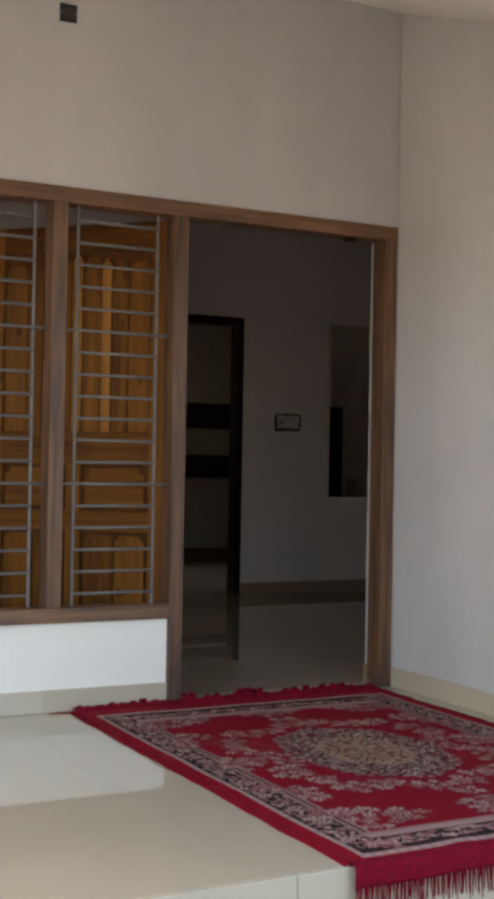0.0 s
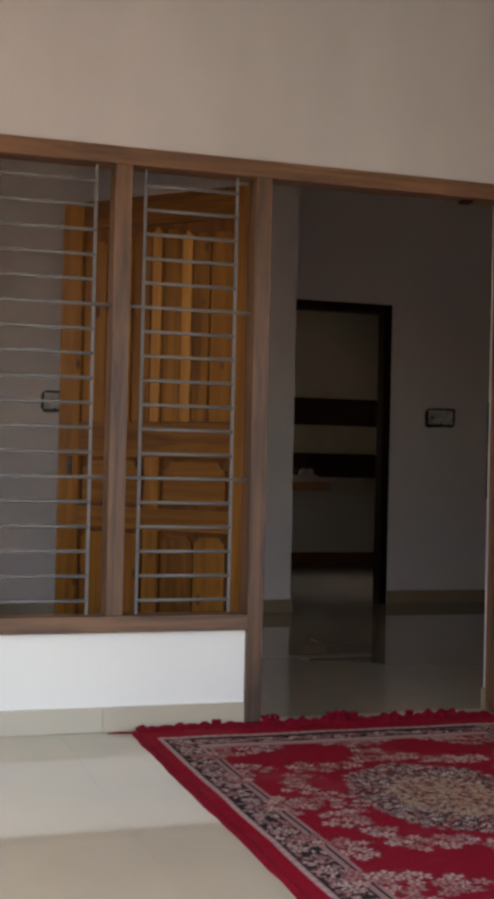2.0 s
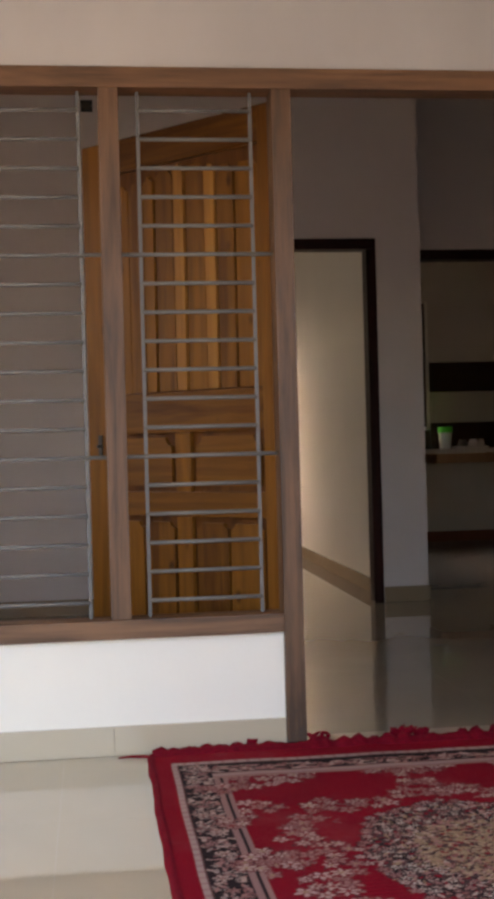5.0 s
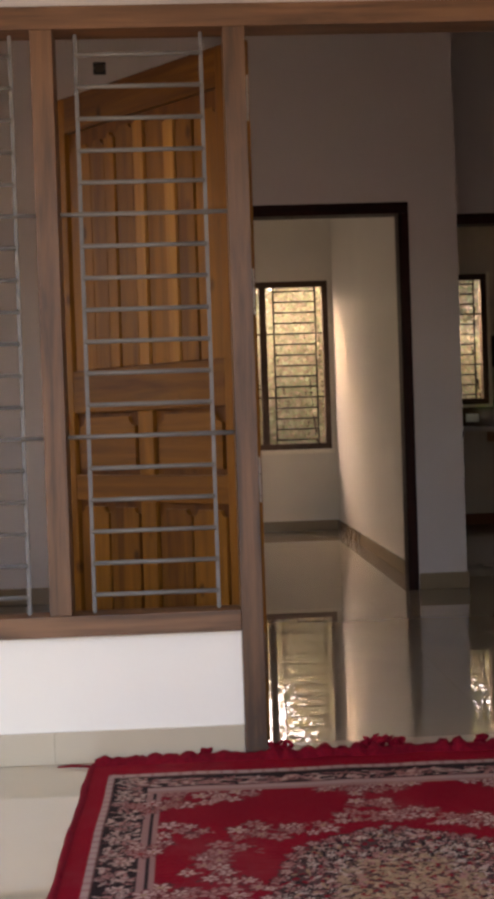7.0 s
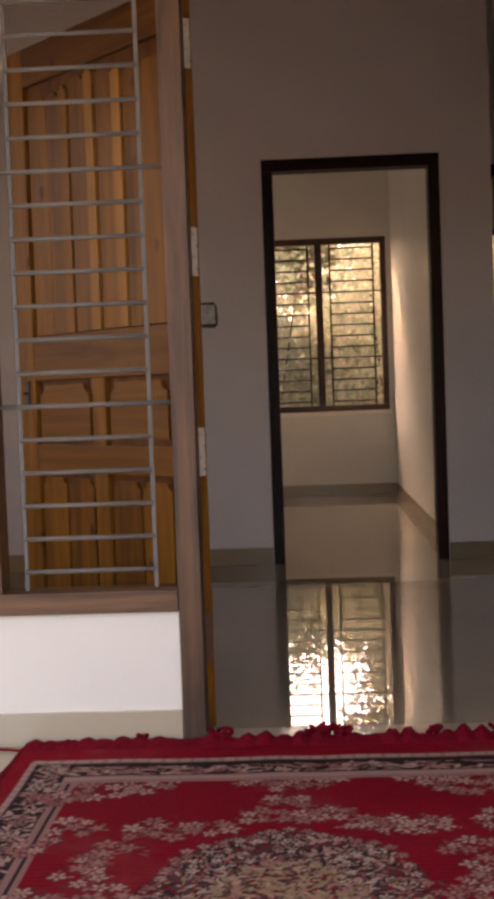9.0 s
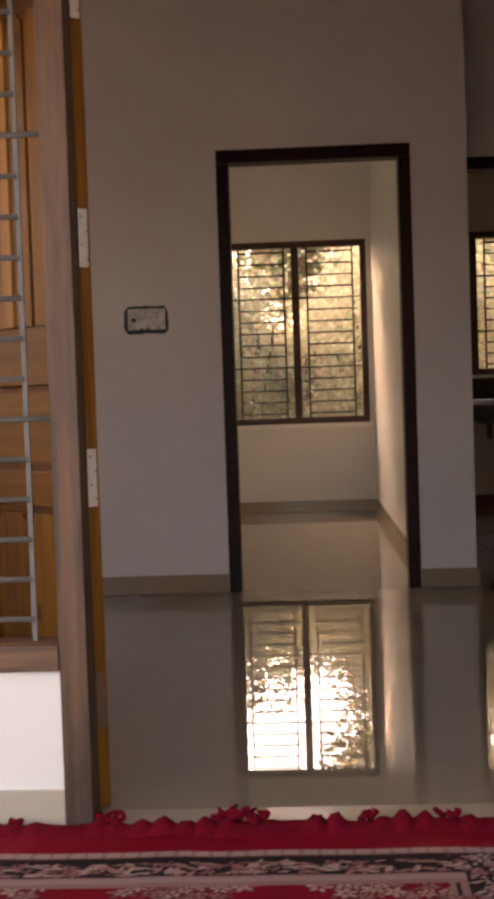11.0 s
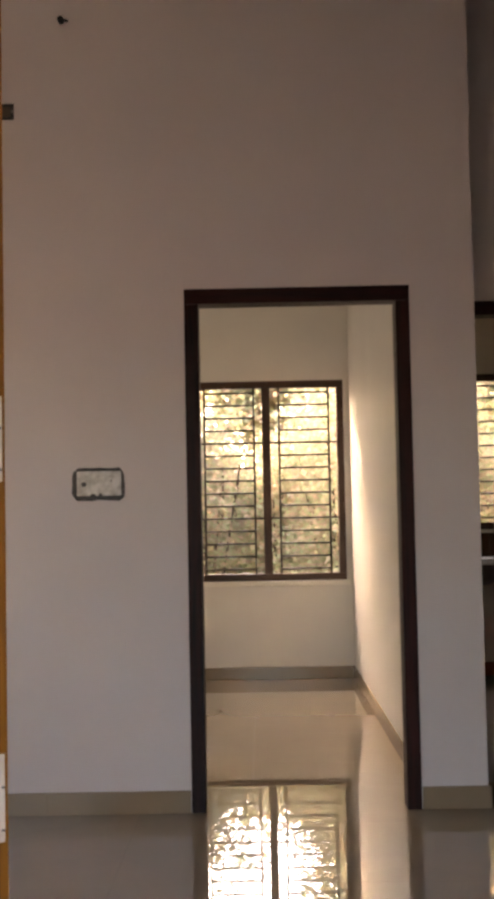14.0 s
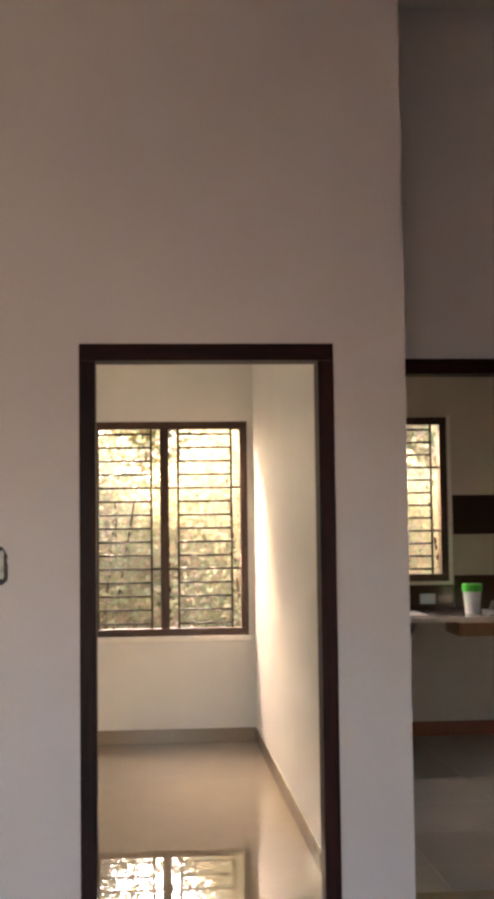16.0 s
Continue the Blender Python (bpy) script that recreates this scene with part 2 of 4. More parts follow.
wall("wall_kitchen_front", "warm grey-white plastered wall with the kitchen doorway and a hatch", PLASTER_HALL,
     (1.301, 2.205, 3.785, 3.92, 2.133, CEIL), (2.203, 2.985, 3.785, 3.92, 0, CEIL), (2.985, 4.1, 3.785, 3.92, 0, 0.75),
     (2.985, 4.1, 3.785, 3.92, 2.14, CEIL), (4.1, 5.2, 3.785, 3.92, 0, CEIL))
wall("wall_room_back", "cream-white plastered back wall with a barred window", PLASTER_ROOM,
     (-3.0, -0.11, 7.352, 7.55, -0.45, CEIL), (1.03, 1.19, 7.352, 7.55, -0.45, CEIL), (-0.11, 1.03, 7.352, 7.55, -0.45, 0.715), (-0.11, 1.03, 7.352, 7.55, 2.18, CEIL))
wall("wall_kitchen_back", "cream plastered kitchen wall with a barred window", PLASTER_KITCHEN,
     (1.19, 1.33, 7.352, 7.55, -0.45, CEIL), (2.43, 5.4, 7.352, 7.55, -0.45, CEIL), (1.33, 2.43, 7.352, 7.55, -0.45, 1.06), (1.33, 2.43, 7.352, 7.55, 2.2, CEIL))
# the window opening is unseen, added to let more light into the hall
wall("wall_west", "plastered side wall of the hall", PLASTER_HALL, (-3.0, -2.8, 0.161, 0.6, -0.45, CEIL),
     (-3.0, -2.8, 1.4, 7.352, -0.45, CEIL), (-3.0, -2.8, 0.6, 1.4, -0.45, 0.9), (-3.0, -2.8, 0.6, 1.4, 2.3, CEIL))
wall("wall_east", "plastered side wall of the house", PLASTER_HALL, (5.2, 5.4, 0.161, 7.352, -0.45, CEIL))
# unseen wall; its opening is added for the back room's fill lamp
wall("wall_room_side", "plastered side wall of the back room", PLASTER_ROOM, (-1.9, -1.75, 3.451, 4.8, 0, CEIL), (-1.9, -1.75, 6.4, 7.351, 0, CEIL),
     (-1.9, -1.75, 4.8, 6.4, 0, 0.8), (-1.9, -1.75, 4.8, 6.4, 2.2, CEIL))
tagged(part("ceiling", box(-3.0, 5.4, 0.012, 7.55, CEIL, CEIL + 0.15), PLASTER_WHITE), "plain white plastered ceiling slab", "ceiling", kind="structure")
bm = bmesh.new()
corners = [(x, y, ROOF0 + FALL * y + d) for d in (0.0, 0.14) for x, y in ((-4.2, 0.011), (1.8, 0.011), (1.8, -2.35), (-4.2, -2.35))]
vs = [bm.verts.new(c) for c in corners]
for f in ((3, 2, 1, 0), (4, 5, 6, 7), (0, 1, 5, 4), (1, 2, 6, 5), (2, 3, 7, 6), (3, 0, 4, 7)):
    bm.faces.new([vs[i] for i in f])
tagged(part("porch_ceiling", bm, PLASTER_WHITE), "off-white plastered sloping porch roof slab", "ceiling", kind="structure")


def tiled_floor(name, label, x0, x1, y0, y1, z, size, mat, grout, depth=0.003, phase=(0.0, 0.0), gap=0.0005):
    """A bedding slab with single tiles on it; the tiles share meshes by size."""
    base = tagged(part(name, box(x0, x1, y0, y1, z - 0.2, z - depth), grout), label, "floor", kind="structure")
    kept = {}

    def cuts(lo, hi, shift):
        out, at = [lo], lo + shift if shift > 0.02 else lo + size
        while at < hi - 0.02:
            out.append(at)
            at += size
        return out + [hi]

    xs, ys = cuts(x0, x1, phase[0]), cuts(y0, y1, phase[1])
    for a, b in zip(xs, xs[1:]):
        for c, d in zip(ys, ys[1:]):
            key = (round(b - a, 3), round(d - c, 3))
            if key not in kept:
                w, l = (b - a) / 2 - gap / 2, (d - c) / 2 - gap / 2
                kept[key] = mesh_of("tile", box(-w, w, -l, l, -depth - 0.004, 0), mat)
            ob = new("tile", kept[key])
            ob.location = ((a + b) / 2, (c + d) / 2, z)
            ob.parent = base
    return base


def baseboard(name, label, runs, mat, height=0.09):
    """Skirting tiles: runs of (x0, y0, x1, y1, outward x, outward y)."""
    base = thing(name, label=label, category="skirting", kind="structure")
    for x0, y0, x1, y1, ox, oy in runs:
        a, b = Vector((x0, y0, 0)), Vector((x1, y1, 0))
        n = max(1, round((b - a).length / 0.6))
        for i in range(n):
            p, q = a.lerp(b, i / n), a.lerp(b, (i + 1) / n)
            s = (b - a).normalized() * 0.0002
            lo, hi = p + s, q - s
            t = Vector((ox, oy, 0)) * 0.011
            xs, ys = sorted((lo.x, hi.x, hi.x + t.x))[::2], sorted((lo.y, hi.y, hi.y + t.y))[::2]
            part("tile", box(xs[0], xs[1], ys[0], ys[1], 0.001, height, bevel=0.0015), mat, base)
    return base


# ---- the timber front: door frame and window in one ----
entrance = thing("entrance_frame", (0, 0, 0), "weathered brown timber frame of front door and window", "door frame")
part("head", box(-1.66, 1.047, 0, 0.10, 2.037, 2.10, bevel=0.003), FRAME_H, entrance)
part("jamb", box(0.978, 1.046, 0.002, 0.10, 0.0, 2.0365, bevel=0.003), FRAME_V, entrance)
part("jamb", box(-0.066, -0.004, 0.002, 0.10, 0.0, 2.0365, bevel=0.003), FRAME_V, entrance)
part("mullion", box(-0.598, -0.536, 0.002, 0.10, 0.416, 2.0365, bevel=0.003), FRAME_V, entrance)
part("mullion", box(-1.13, -1.068, 0.002, 0.10, 0.416, 2.0365, bevel=0.003), FRAME_V, entrance)
part("jamb", box(-1.66, -1.598, 0.002, 0.10, 0.416, 2.0365, bevel=0.003), FRAME_V, entrance)
part("sill", box(-1.66, -0.0665, -0.004, 0.10, 0.357, 0.4155, bevel=0.003), FRAME_H, entrance)

def front_grille(x0, x1):
    g = thing("window_grille", ((x0 + x1) / 2, 0.05, 0.416), "grey painted steel bar grille set in the timber window", "window grille", "front window grilles")
    cx = (x0 + x1) / 2
    l, r = x0 + 0.058 - cx, x1 - 0.06 - cx
    for x in (l, r):
        part("upright", box(x - 0.0055, x + 0.0055, -0.004, 0.004, 0.0, 1.62, bevel=0.001), GRILLE, g)
    for i in range(18):
        z = 0.467 + 0.0888 * i - 0.416
        a, b = (x0 - cx, x1 - cx) if i in (5, 12) else (l, r)
        part("bar", rod((a, -0.009, z), (b, -0.009, z), 0.0062, n=8), GRILLE, g, smooth=True)
    return g


for a, b in ((-0.535, -0.067), (-1.067, -0.599), (-1.597, -1.131)):
    front_grille(a, b)

# ---- the carved teak door leaf, swung wide open into the hall ----
HX, HY, EX, EY = 0.013, 0.152, -0.624, 0.838
LEAF = Matrix.Translation((HX, HY, 0.008)) @ Matrix.Rotation(math.atan2(EY - HY, EX - HX), 4, "Z")
W, T = math.hypot(EX - HX, EY - HY), 0.038
door = thing("door_1", label="carved teak front door standing wide open", category="door", m=LEAF)
Z0, Z1, Z2, Z3, Z4, Z5, ZT = 0.14, 0.69, 0.775, 0.98, 1.12, 1.915, 2.035
S = 0.105
part("stile", box(0, S, 0, T, 0, ZT, bevel=0.003), TEAK_V, door)
part("stile", box(W - S, W, 0, T, 0, ZT, bevel=0.003), TEAK_V, door)
for a, b in ((0, Z0), (Z1, Z2), (Z3, Z4), (Z5, ZT)):
    part("rail", box(S, W - S, 0.001, T - 0.001, a, b, bevel=0.003), TEAK_H, door)
part("muntin", box(W / 2 - 0.035, W / 2 + 0.035, 0.001, T - 0.001, Z0, Z1, bevel=0.003), TEAK_V, door)
part("muntin", box(W / 2 - 0.035, W / 2 + 0.035, 0.001, T - 0.001, Z2, Z3, bevel=0.003), TEAK_V, door)


def arched(x0, x1, y0, y1, z0, z1, cut):
    """A board whose upper corners are scooped out."""
    bm = bmesh.new()
    pts = [(x0, z0), (x1, z0)]
    for i in range(6):
        a = math.pi / 2 * i / 5
        pts.append((x1 - cut + cut * (1 - math.sin(a)), z1 - cut * math.cos(a)))
    for i in range(6):
        a = math.pi / 2 * (1 - i / 5)
        pts.append((x0 + cut - cut * (1 - math.sin(a)), z1 - cut * math.cos(a)))
    front, back = [[bm.verts.new((x, y, z)) for x, z in pts] for y in (y1, y0)]
    bm.faces.new(front[::-1])
    bm.faces.new(back)
    for i in range(len(pts)):
        j = (i + 1) % len(pts)
        bm.faces.new((front[i], front[j], back[j], back[i]))
    bmesh.ops.recalc_face_normals(bm, faces=bm.faces)
    return bm


part("panel_back", box(S, W - S, 0.010, 0.020, Z4, Z5), TEAK_SHADE, door)
at = S + 0.004
for i, (w, y) in enumerate(((0.10, 0.027), (0.075, 0.031), (0.05, 0.036), (0.085, 0.029), (0.05, 0.036), (0.085, 0.031), (0.05, 0.036), (0.075, 0.031), (0.11, 0.027))):
    w *= (W - 2 * S - 0.008) / 0.68
    part("slat", arched(at + 0.004, at + w - 0.004, 0.006, y, Z4 + 0.004, Z5 - (0.05 if i in (0, 8) else 0.012 + 0.012 * abs(i - 4)), 0.018), TEAK_LIGHT if i in (2, 4) else TEAK_V, door)
    at += w
for a, b in ((S, W / 2 - 0.035), (W / 2 + 0.035, W - S)):
    part("panel_back", box(a, b, 0.010, 0.020, Z2, Z3), TEAK_SHADE, door)
    part("raised_panel", arched(a + 0.022, b - 0.022, 0.004, 0.033, Z2 + 0.02, Z3 - 0.016, 0.03), TEAK_H, door)
    part("panel_back", box(a, b, 0.010, 0.020, Z0, Z1), TEAK_SHADE, door)
    part("raised_panel", arched(a + 0.02, (a + b) / 2 - 0.004, 0.004, 0.031, Z0 + 0.02, Z1 - 0.02, 0.02), TEAK_V, door)
    part("raised_panel", arched((a + b) / 2 + 0.004, b - 0.02, 0.004, 0.034, Z0 + 0.02, Z1 - 0.02, 0.02), TEAK_V, door)
lock = part("bolt", box(W - 0.075, W - 0.055, T, T + 0.006, 0.90, 0.98, bevel=0.002), BLACK, door, "small dark metal bolt")
part("knob", rod((W - 0.065, T + 0.006, 0.94), (W - 0.065, T + 0.02, 0.94), 0.006), BLACK, lock)
for z in (1.866, 1.308, 0.763, 0.25):
    leafplate = part("hinge", box(-0.0035, 0.0, 0.008, 0.032, z - 0.066, z + 0.066, bevel=0.001), HINGE if z > 0.5 else RUST, door, "pale zinc butt hinge" if z > 0.5 else "rusted butt hinge")
    for k in range(4):
        zz = z - 0.048 + 0.032 * k
        part("screw", rod((-0.0055, 0.012 + 0.013 * (k % 2), zz), (-0.0034, 0.012 + 0.013 * (k % 2), zz), 0.0024), GRILLE, leafplate)
part("door_stop", box(0.80, 0.845, 0.03, 0.075, 2.022, 2.0365, bevel=0.003), DARK_H, entrance, "small dark red latch keeper")


def dark_frame(x0, x1, y, top, label):
    f = thing("door_frame", ((x0 + x1) / 2, y, 0), label, "door frame", "inner door frames")
    h = (x1 - x0) / 2
    part("jamb", box(-h, -h + 0.058, -0.006, 0.11, 0, top - 0.0625, bevel=0.003), DARK_V, f)
    part("jamb", box(h - 0.058, h, -0.006, 0.11, 0, top - 0.0625, bevel=0.003), DARK_V, f)
    part("head", box(-h, h, -0.006, 0.11, top - 0.062, top, bevel=0.003), DARK_H, f)
    return f


dark_frame(0.107, 1.033, 3.31, 2.126, "near-black stained wooden frame of the back room doorway")
dark_frame(1.301, 2.203, 3.785, 2.133, "near-black stained wooden frame of the kitchen doorway")


def barred_window(x0, x1, z0, z1, y, label):
    """A two-light wooden window with a steel grille inside each light."""
    w = thing("window", ((x0 + x1) / 2, y, z0), label, "window", "back windows")
    h, t = (x1 - x0) / 2, z1 - z0
    part("sill_rail", box(-h, h, 0, 0.09, 0, 0.05, bevel=0.002), BROWN_H, w)
    part("head", box(-h, h, 0, 0.09, t - 0.05, t, bevel=0.002), BROWN_H, w)
    for a in (-h, h - 0.05):
        part("jamb", box(a, a + 0.05, 0.001, 0.089, 0.0505, t - 0.0505, bevel=0.002), BROWN_V, w)
    part("mullion", box(-0.03, 0.03, 0.001, 0.089, 0.0505, t - 0.0505, bevel=0.002), BROWN_V, w)
    for a, b in ((-h + 0.05, -0.03), (0.03, h - 0.05)):
        part("pane", box(a, b, 0.07, 0.074, 0.05, t - 0.05), GLASS, w).visible_shadow = False
        u0, u1 = a + 0.065, b - 0.06
        for u in (u0, u1):
            part("upright", box(u - 0.0075, u + 0.0075, 0.02, 0.026, 0.05, t - 0.05), GRILLE_DARK, w)
        n = int((t - 0.12) / 0.0905)
        for i in range(n + 1):
            z = 0.085 + (t - 0.17) * i / n
            long = i in (round(n * 0.27), round(n * 0.73))
            part("bar", rod((a if long else u0, 0.018, z), (b if long else u1, 0.018, z), 0.0075, n=6), GRILLE_DARK, w, smooth=True)
    return w


barred_window(-0.11, 1.03, 0.715, 2.18, 7.354, "brown wooden two-light window with dark steel bars")
barred_window(1.33, 2.43, 1.06, 2.2, 7.354, "dark wooden kitchen window with horizontal steel bars")


# ---- the rug ----
RED, INK = (0.27, 0.003, 0.014), (0.020, 0.013, 0.013)
PALE, PINK, TAN, MAUVE = (0.46, 0.31, 0.26), (0.35, 0.17, 0.145), (0.34, 0.22, 0.13), (0.22, 0.09, 0.08)


class Weave:
    """The woven design of the rug: one colour for each knot of a fine grid."""

    def __init__(self, nu, nv):
        self.x, self.y = np.meshgrid(np.linspace(-RW, RW, nu + 1), np.linspace(-RL, RL, nv + 1))
        self.c = np.empty(self.x.shape + (3,))
        self.c[:] = RED
        self.g = random.Random(11)

    def dye(self, mask, color):
        self.c[mask] = color

    def near(self, cx, cy, r):
        """The part of the grid round a place, as slices."""
        nv, nu = self.x.shape
        i0, i1 = [int(np.clip((v + RW) / (2 * RW) * (nu - 1), 0, nu - 1)) for v in (cx - r, cx + r)]
        j0, j1 = [int(np.clip((v + RL) / (2 * RL) * (nv - 1), 0, nv - 1)) for v in (cy - r, cy + r)]
        return slice(j0, j1 + 2), slice(i0, i1 + 2)

    def flower(self, cx, cy, r, petals, color, heart, rim=None):
        w = self.near(cx, cy, r * 1.4)
        dx, dy = self.x[w] - cx, self.y[w] - cy
        d, a = np.hypot(dx, dy), np.arctan2(dy, dx) + self.g.uniform(0, 6.3)
        edge = r * (0.74 + 0.26 * np.cos(petals * a))
        c = self.c[w]
        if rim:
            c[d < edge + 0.0055] = rim
        c[d < edge] = color
        c[(d < edge) & (np.cos(petals * a) < -0.55) & (d > r * 0.3)] = rim or heart
        c[d < r * 0.26] = heart

    def leaf(self, cx, cy, l, turn, color):
        w = self.near(cx, cy, l)
        dx, dy = self.x[w] - cx, self.y[w] - cy
        u, v = dx * math.cos(turn) + dy * math.sin(turn), dy * math.cos(turn) - dx * math.sin(turn)
        self.c[w][(np.abs(u) < l) & (np.abs(v) < 0.30 * l * (1 - (u / l) ** 2))] = color

    def spray(self, cx, cy, rx, ry, count, small=0.016, large=0.027, keep=lambda x, y: True):
        """A cluster of blossoms with leaves between them."""
        g = self.g
        spots = []
        for k in range(count * 6):
            a, d = g.uniform(0, 6.3), math.sqrt(g.random())
            x, y = cx + rx * d * math.cos(a), cy + ry * d * math.sin(a)
            if keep(x, y) and all(math.hypot(x - p, y - q) > large * 1.15 for p, q in spots):
                spots.append((x, y))
        for x, y in spots:
            for _ in range(4):
                b = g.uniform(0, 6.3)
                self.leaf(x + 0.022 * math.cos(b), y + 0.022 * math.sin(b), g.uniform(0.010, 0.016), b, g.choice((MAUVE, PINK, MAUVE, (0.10, 0.02, 0.02))))
        for x, y in spots[:count]:
            self.flower(x, y, g.uniform(small, large), g.choice((5, 5, 6)), g.choice((PALE, PINK, PINK, (0.48, 0.31, 0.27))), g.choice((MAUVE, (0.25, 0.03, 0.03), TAN)), (0.16, 0.03, 0.03))


def weave_rug(nu, nv):
    w = Weave(nu, nv)
    g, x, y = w.g, w.x, w.y
    # a worn, uneven red field
    shade_of = 0.86 + 0.14 * np.sin(y * 310 + 3 * np.sin(x * 7)) * np.sin(x * 11 + y * 5)
    w.c *= shade_of[..., None]
    rim = np.hypot(x / 0.75, y)
    ang = np.arctan2(y, x / 0.75)
    # garland of blossoms, looping round the medallion
    for sx, sy in ((1, 1), (-1, 1), (1, -1), (-1, -1)):
        for cx, cy, rx, ry, n in ((0.07, 0.475, 0.065, 0.05, 9), (0.02, 0.57, 0.03, 0.035, 3), (0.17, 0.41, 0.05, 0.04, 5), (0.275, 0.40, 0.085, 0.06, 11), (0.36, 0.28, 0.05, 0.05, 5), (0.405, 0.17, 0.06, 0.07, 9), (0.34, 0.06, 0.045, 0.05, 5), (0.43, 0.03, 0.03, 0.04, 3)):
            w.spray(sx * cx, sy * cy, rx, ry, n)
    # medallion: an inky ring of leaves and petals, then a tan heart
    ring = rim < 0.365 + 0.016 * np.cos(16 * ang)
    w.dye(ring & (np.sin(x * 170) * np.sin(y * 150) > -0.25), (0.075, 0.04, 0.036))
    for k in range(1500):
        a, d = g.uniform(0, 6.3), g.uniform(0.17, 0.372)
        px, py = 0.75 * d * math.cos(a), d * math.sin(a)
        if k % 4:
            w.leaf(px, py, g.uniform(0.008, 0.017), a + g.uniform(-1.3, 1.3), g.choice((PALE, MAUVE, PINK, INK, TAN, (0.45, 0.36, 0.30))))
        else:
            w.flower(px, py, g.uniform(0.009, 0.016), 5, g.choice((PALE, PINK, (0.52, 0.42, 0.35))), MAUVE, INK)
    for k in range(48):
        a = 2 * math.pi * k / 48
        d = 0.372 + 0.018 * math.cos(8 * a)
        w.flower(0.75 * d * math.cos(a), d * math.sin(a), 0.014, 5, g.choice((PALE, PINK)), MAUVE, (0.12, 0.03, 0.03))
    for k in range(900):
        a, d = g.uniform(0, 6.3), 0.215 * math.sqrt(g.random())
        px, py = 0.75 * d * math.cos(a), d * math.sin(a)
        w.leaf(px, py, g.uniform(0.008, 0.017), g.uniform(0, 6.3), g.choice((TAN, (0.42, 0.29, 0.19), (0.13, 0.07, 0.05), PINK, (0.30, 0.21, 0.12), TAN)))
    w.flower(0, 0, 0.04, 8, (0.38, 0.26, 0.17), (0.16, 0.04, 0.03), (0.10, 0.05, 0.04))
    # motifs along the edges of the field
    edge_y = 0.73
    for sx in (1, -1):
        for sy in (1, -1):
            w.spray(sx * 0.45, sy * 0.70, 0.13, 0.10, 24)
            w.spray(sx * 0.33, sy * 0.71, 0.07, 0.05, 8)
            w.spray(sx * 0.49, sy * 0.41, 0.085, 0.085, 14)
        w.spray(sx * 0.52, 0.0, 0.07, 0.09, 12)
    for sy in (1, -1):
        w.spray(0.0, sy * 0.735, 0.125, 0.085, 20)
        w.spray(0.0, sy * 0.715, 0.05, 0.04, 6, 0.014, 0.02)
    # borders: distance inward from the sides and from the ends
    dx = RW - np.abs(x)
    dy = np.where(y > 0, RL - y, RL + y + 0.10)
    end = dy < 0.305
    w.dye((dx < 0.192) & (dy > 0.30), (0.31, 0.17, 0.15))
    w.dye((dx < 0.181) & (dx > 0.174), INK)
    w.dye(end & (dx > 0.12), (0.32, 0.17, 0.15))
    w.dye((dy < 0.285) & (dx > 0.12) & (dy > 0.262), (0.38, 0.25, 0.22))
    band = (dx < 0.158) | (dy < 0.252)
    w.dye(band, INK)
    for k in range(1500):
        v = g.uniform(-0.94, 0.94)
        for sx in (1, -1):
            if g.random() < 0.5:
                px = sx * (RW - g.uniform(0.078, 0.152))
                w.leaf(px, v, g.uniform(0.008, 0.018), g.uniform(0, 6.3), g.choice((PALE, MAUVE, PINK, PALE, (0.30, 0.22, 0.19))))
    for sx in (1, -1):
        for k in range(25):
            v = -0.93 + k * 0.0775
            w.flower(sx * (RW - 0.115 + 0.018 * math.sin(k * 1.9)), v, 0.024 if k % 2 else 0.018, 6, PALE if k % 2 else PINK, MAUVE, INK)
            if k % 4 == 0:
                w.spray(sx * (RW - 0.165), v, 0.04, 0.045, 5)
    for k in range(330):
        px, q = g.uniform(-0.58, 0.58), g.uniform(0.185, 0.245)
        w.leaf(px, RL - q, g.uniform(0.010, 0.022), g.choice((0.2, -0.2, 2.9, 1.2)), g.choice((PALE, MAUVE, PINK)))
        w.leaf(px, -RL + q - 0.10, g.uniform(0.010, 0.022), g.choice((0.2, -0.2, 2.9, 1.2)), g.choice((PALE, MAUVE, PINK)))
    # the outermost pale cord with red ticks, and the plain red edge
    cord = (dx < 0.064) | (dy < 0.150)
    w.dye((dx < 0.069) | (dy < 0.156), (0.12, 0.05, 0.045))
    w.dye(cord, (0.42, 0.29, 0.25))
    w.dye(cord & (np.sin(np.where(dx < dy - 0.09, y, x) * 170) > 0.7), (0.34, 0.19, 0.17))
    w.dye((dx < 0.048) | (dy < 0.122), RED)
    return w.c


def rug_material():
    m = material("rug_pile", (0.3, 0.01, 0.03), 0.95, 0, 0.1)
    n = Net(m)
    p = n.coords()
    k = n.n.new("ShaderNodeAttribute")
    k.attribute_name = "weave"
    fuzz = n.noise(p, 300, 2)
    worn = n.math("MULTIPLY", n.step(n.noise(p, 2.6, 5, 0.7), 0.52, 0.75), 0.2)
    c = n.mix(worn, k.outputs["Color"], (0.30, 0.14, 0.13))
    n.color(n.mix(n.math("MULTIPLY", fuzz, 0.3), c, (0.03, 0.004, 0.007)))
    n.bump(n.math("ADD", fuzz, n.math("MULTIPLY", n.noise(p, 60, 2), 0.4)), 0.7, 0.004)
    return m


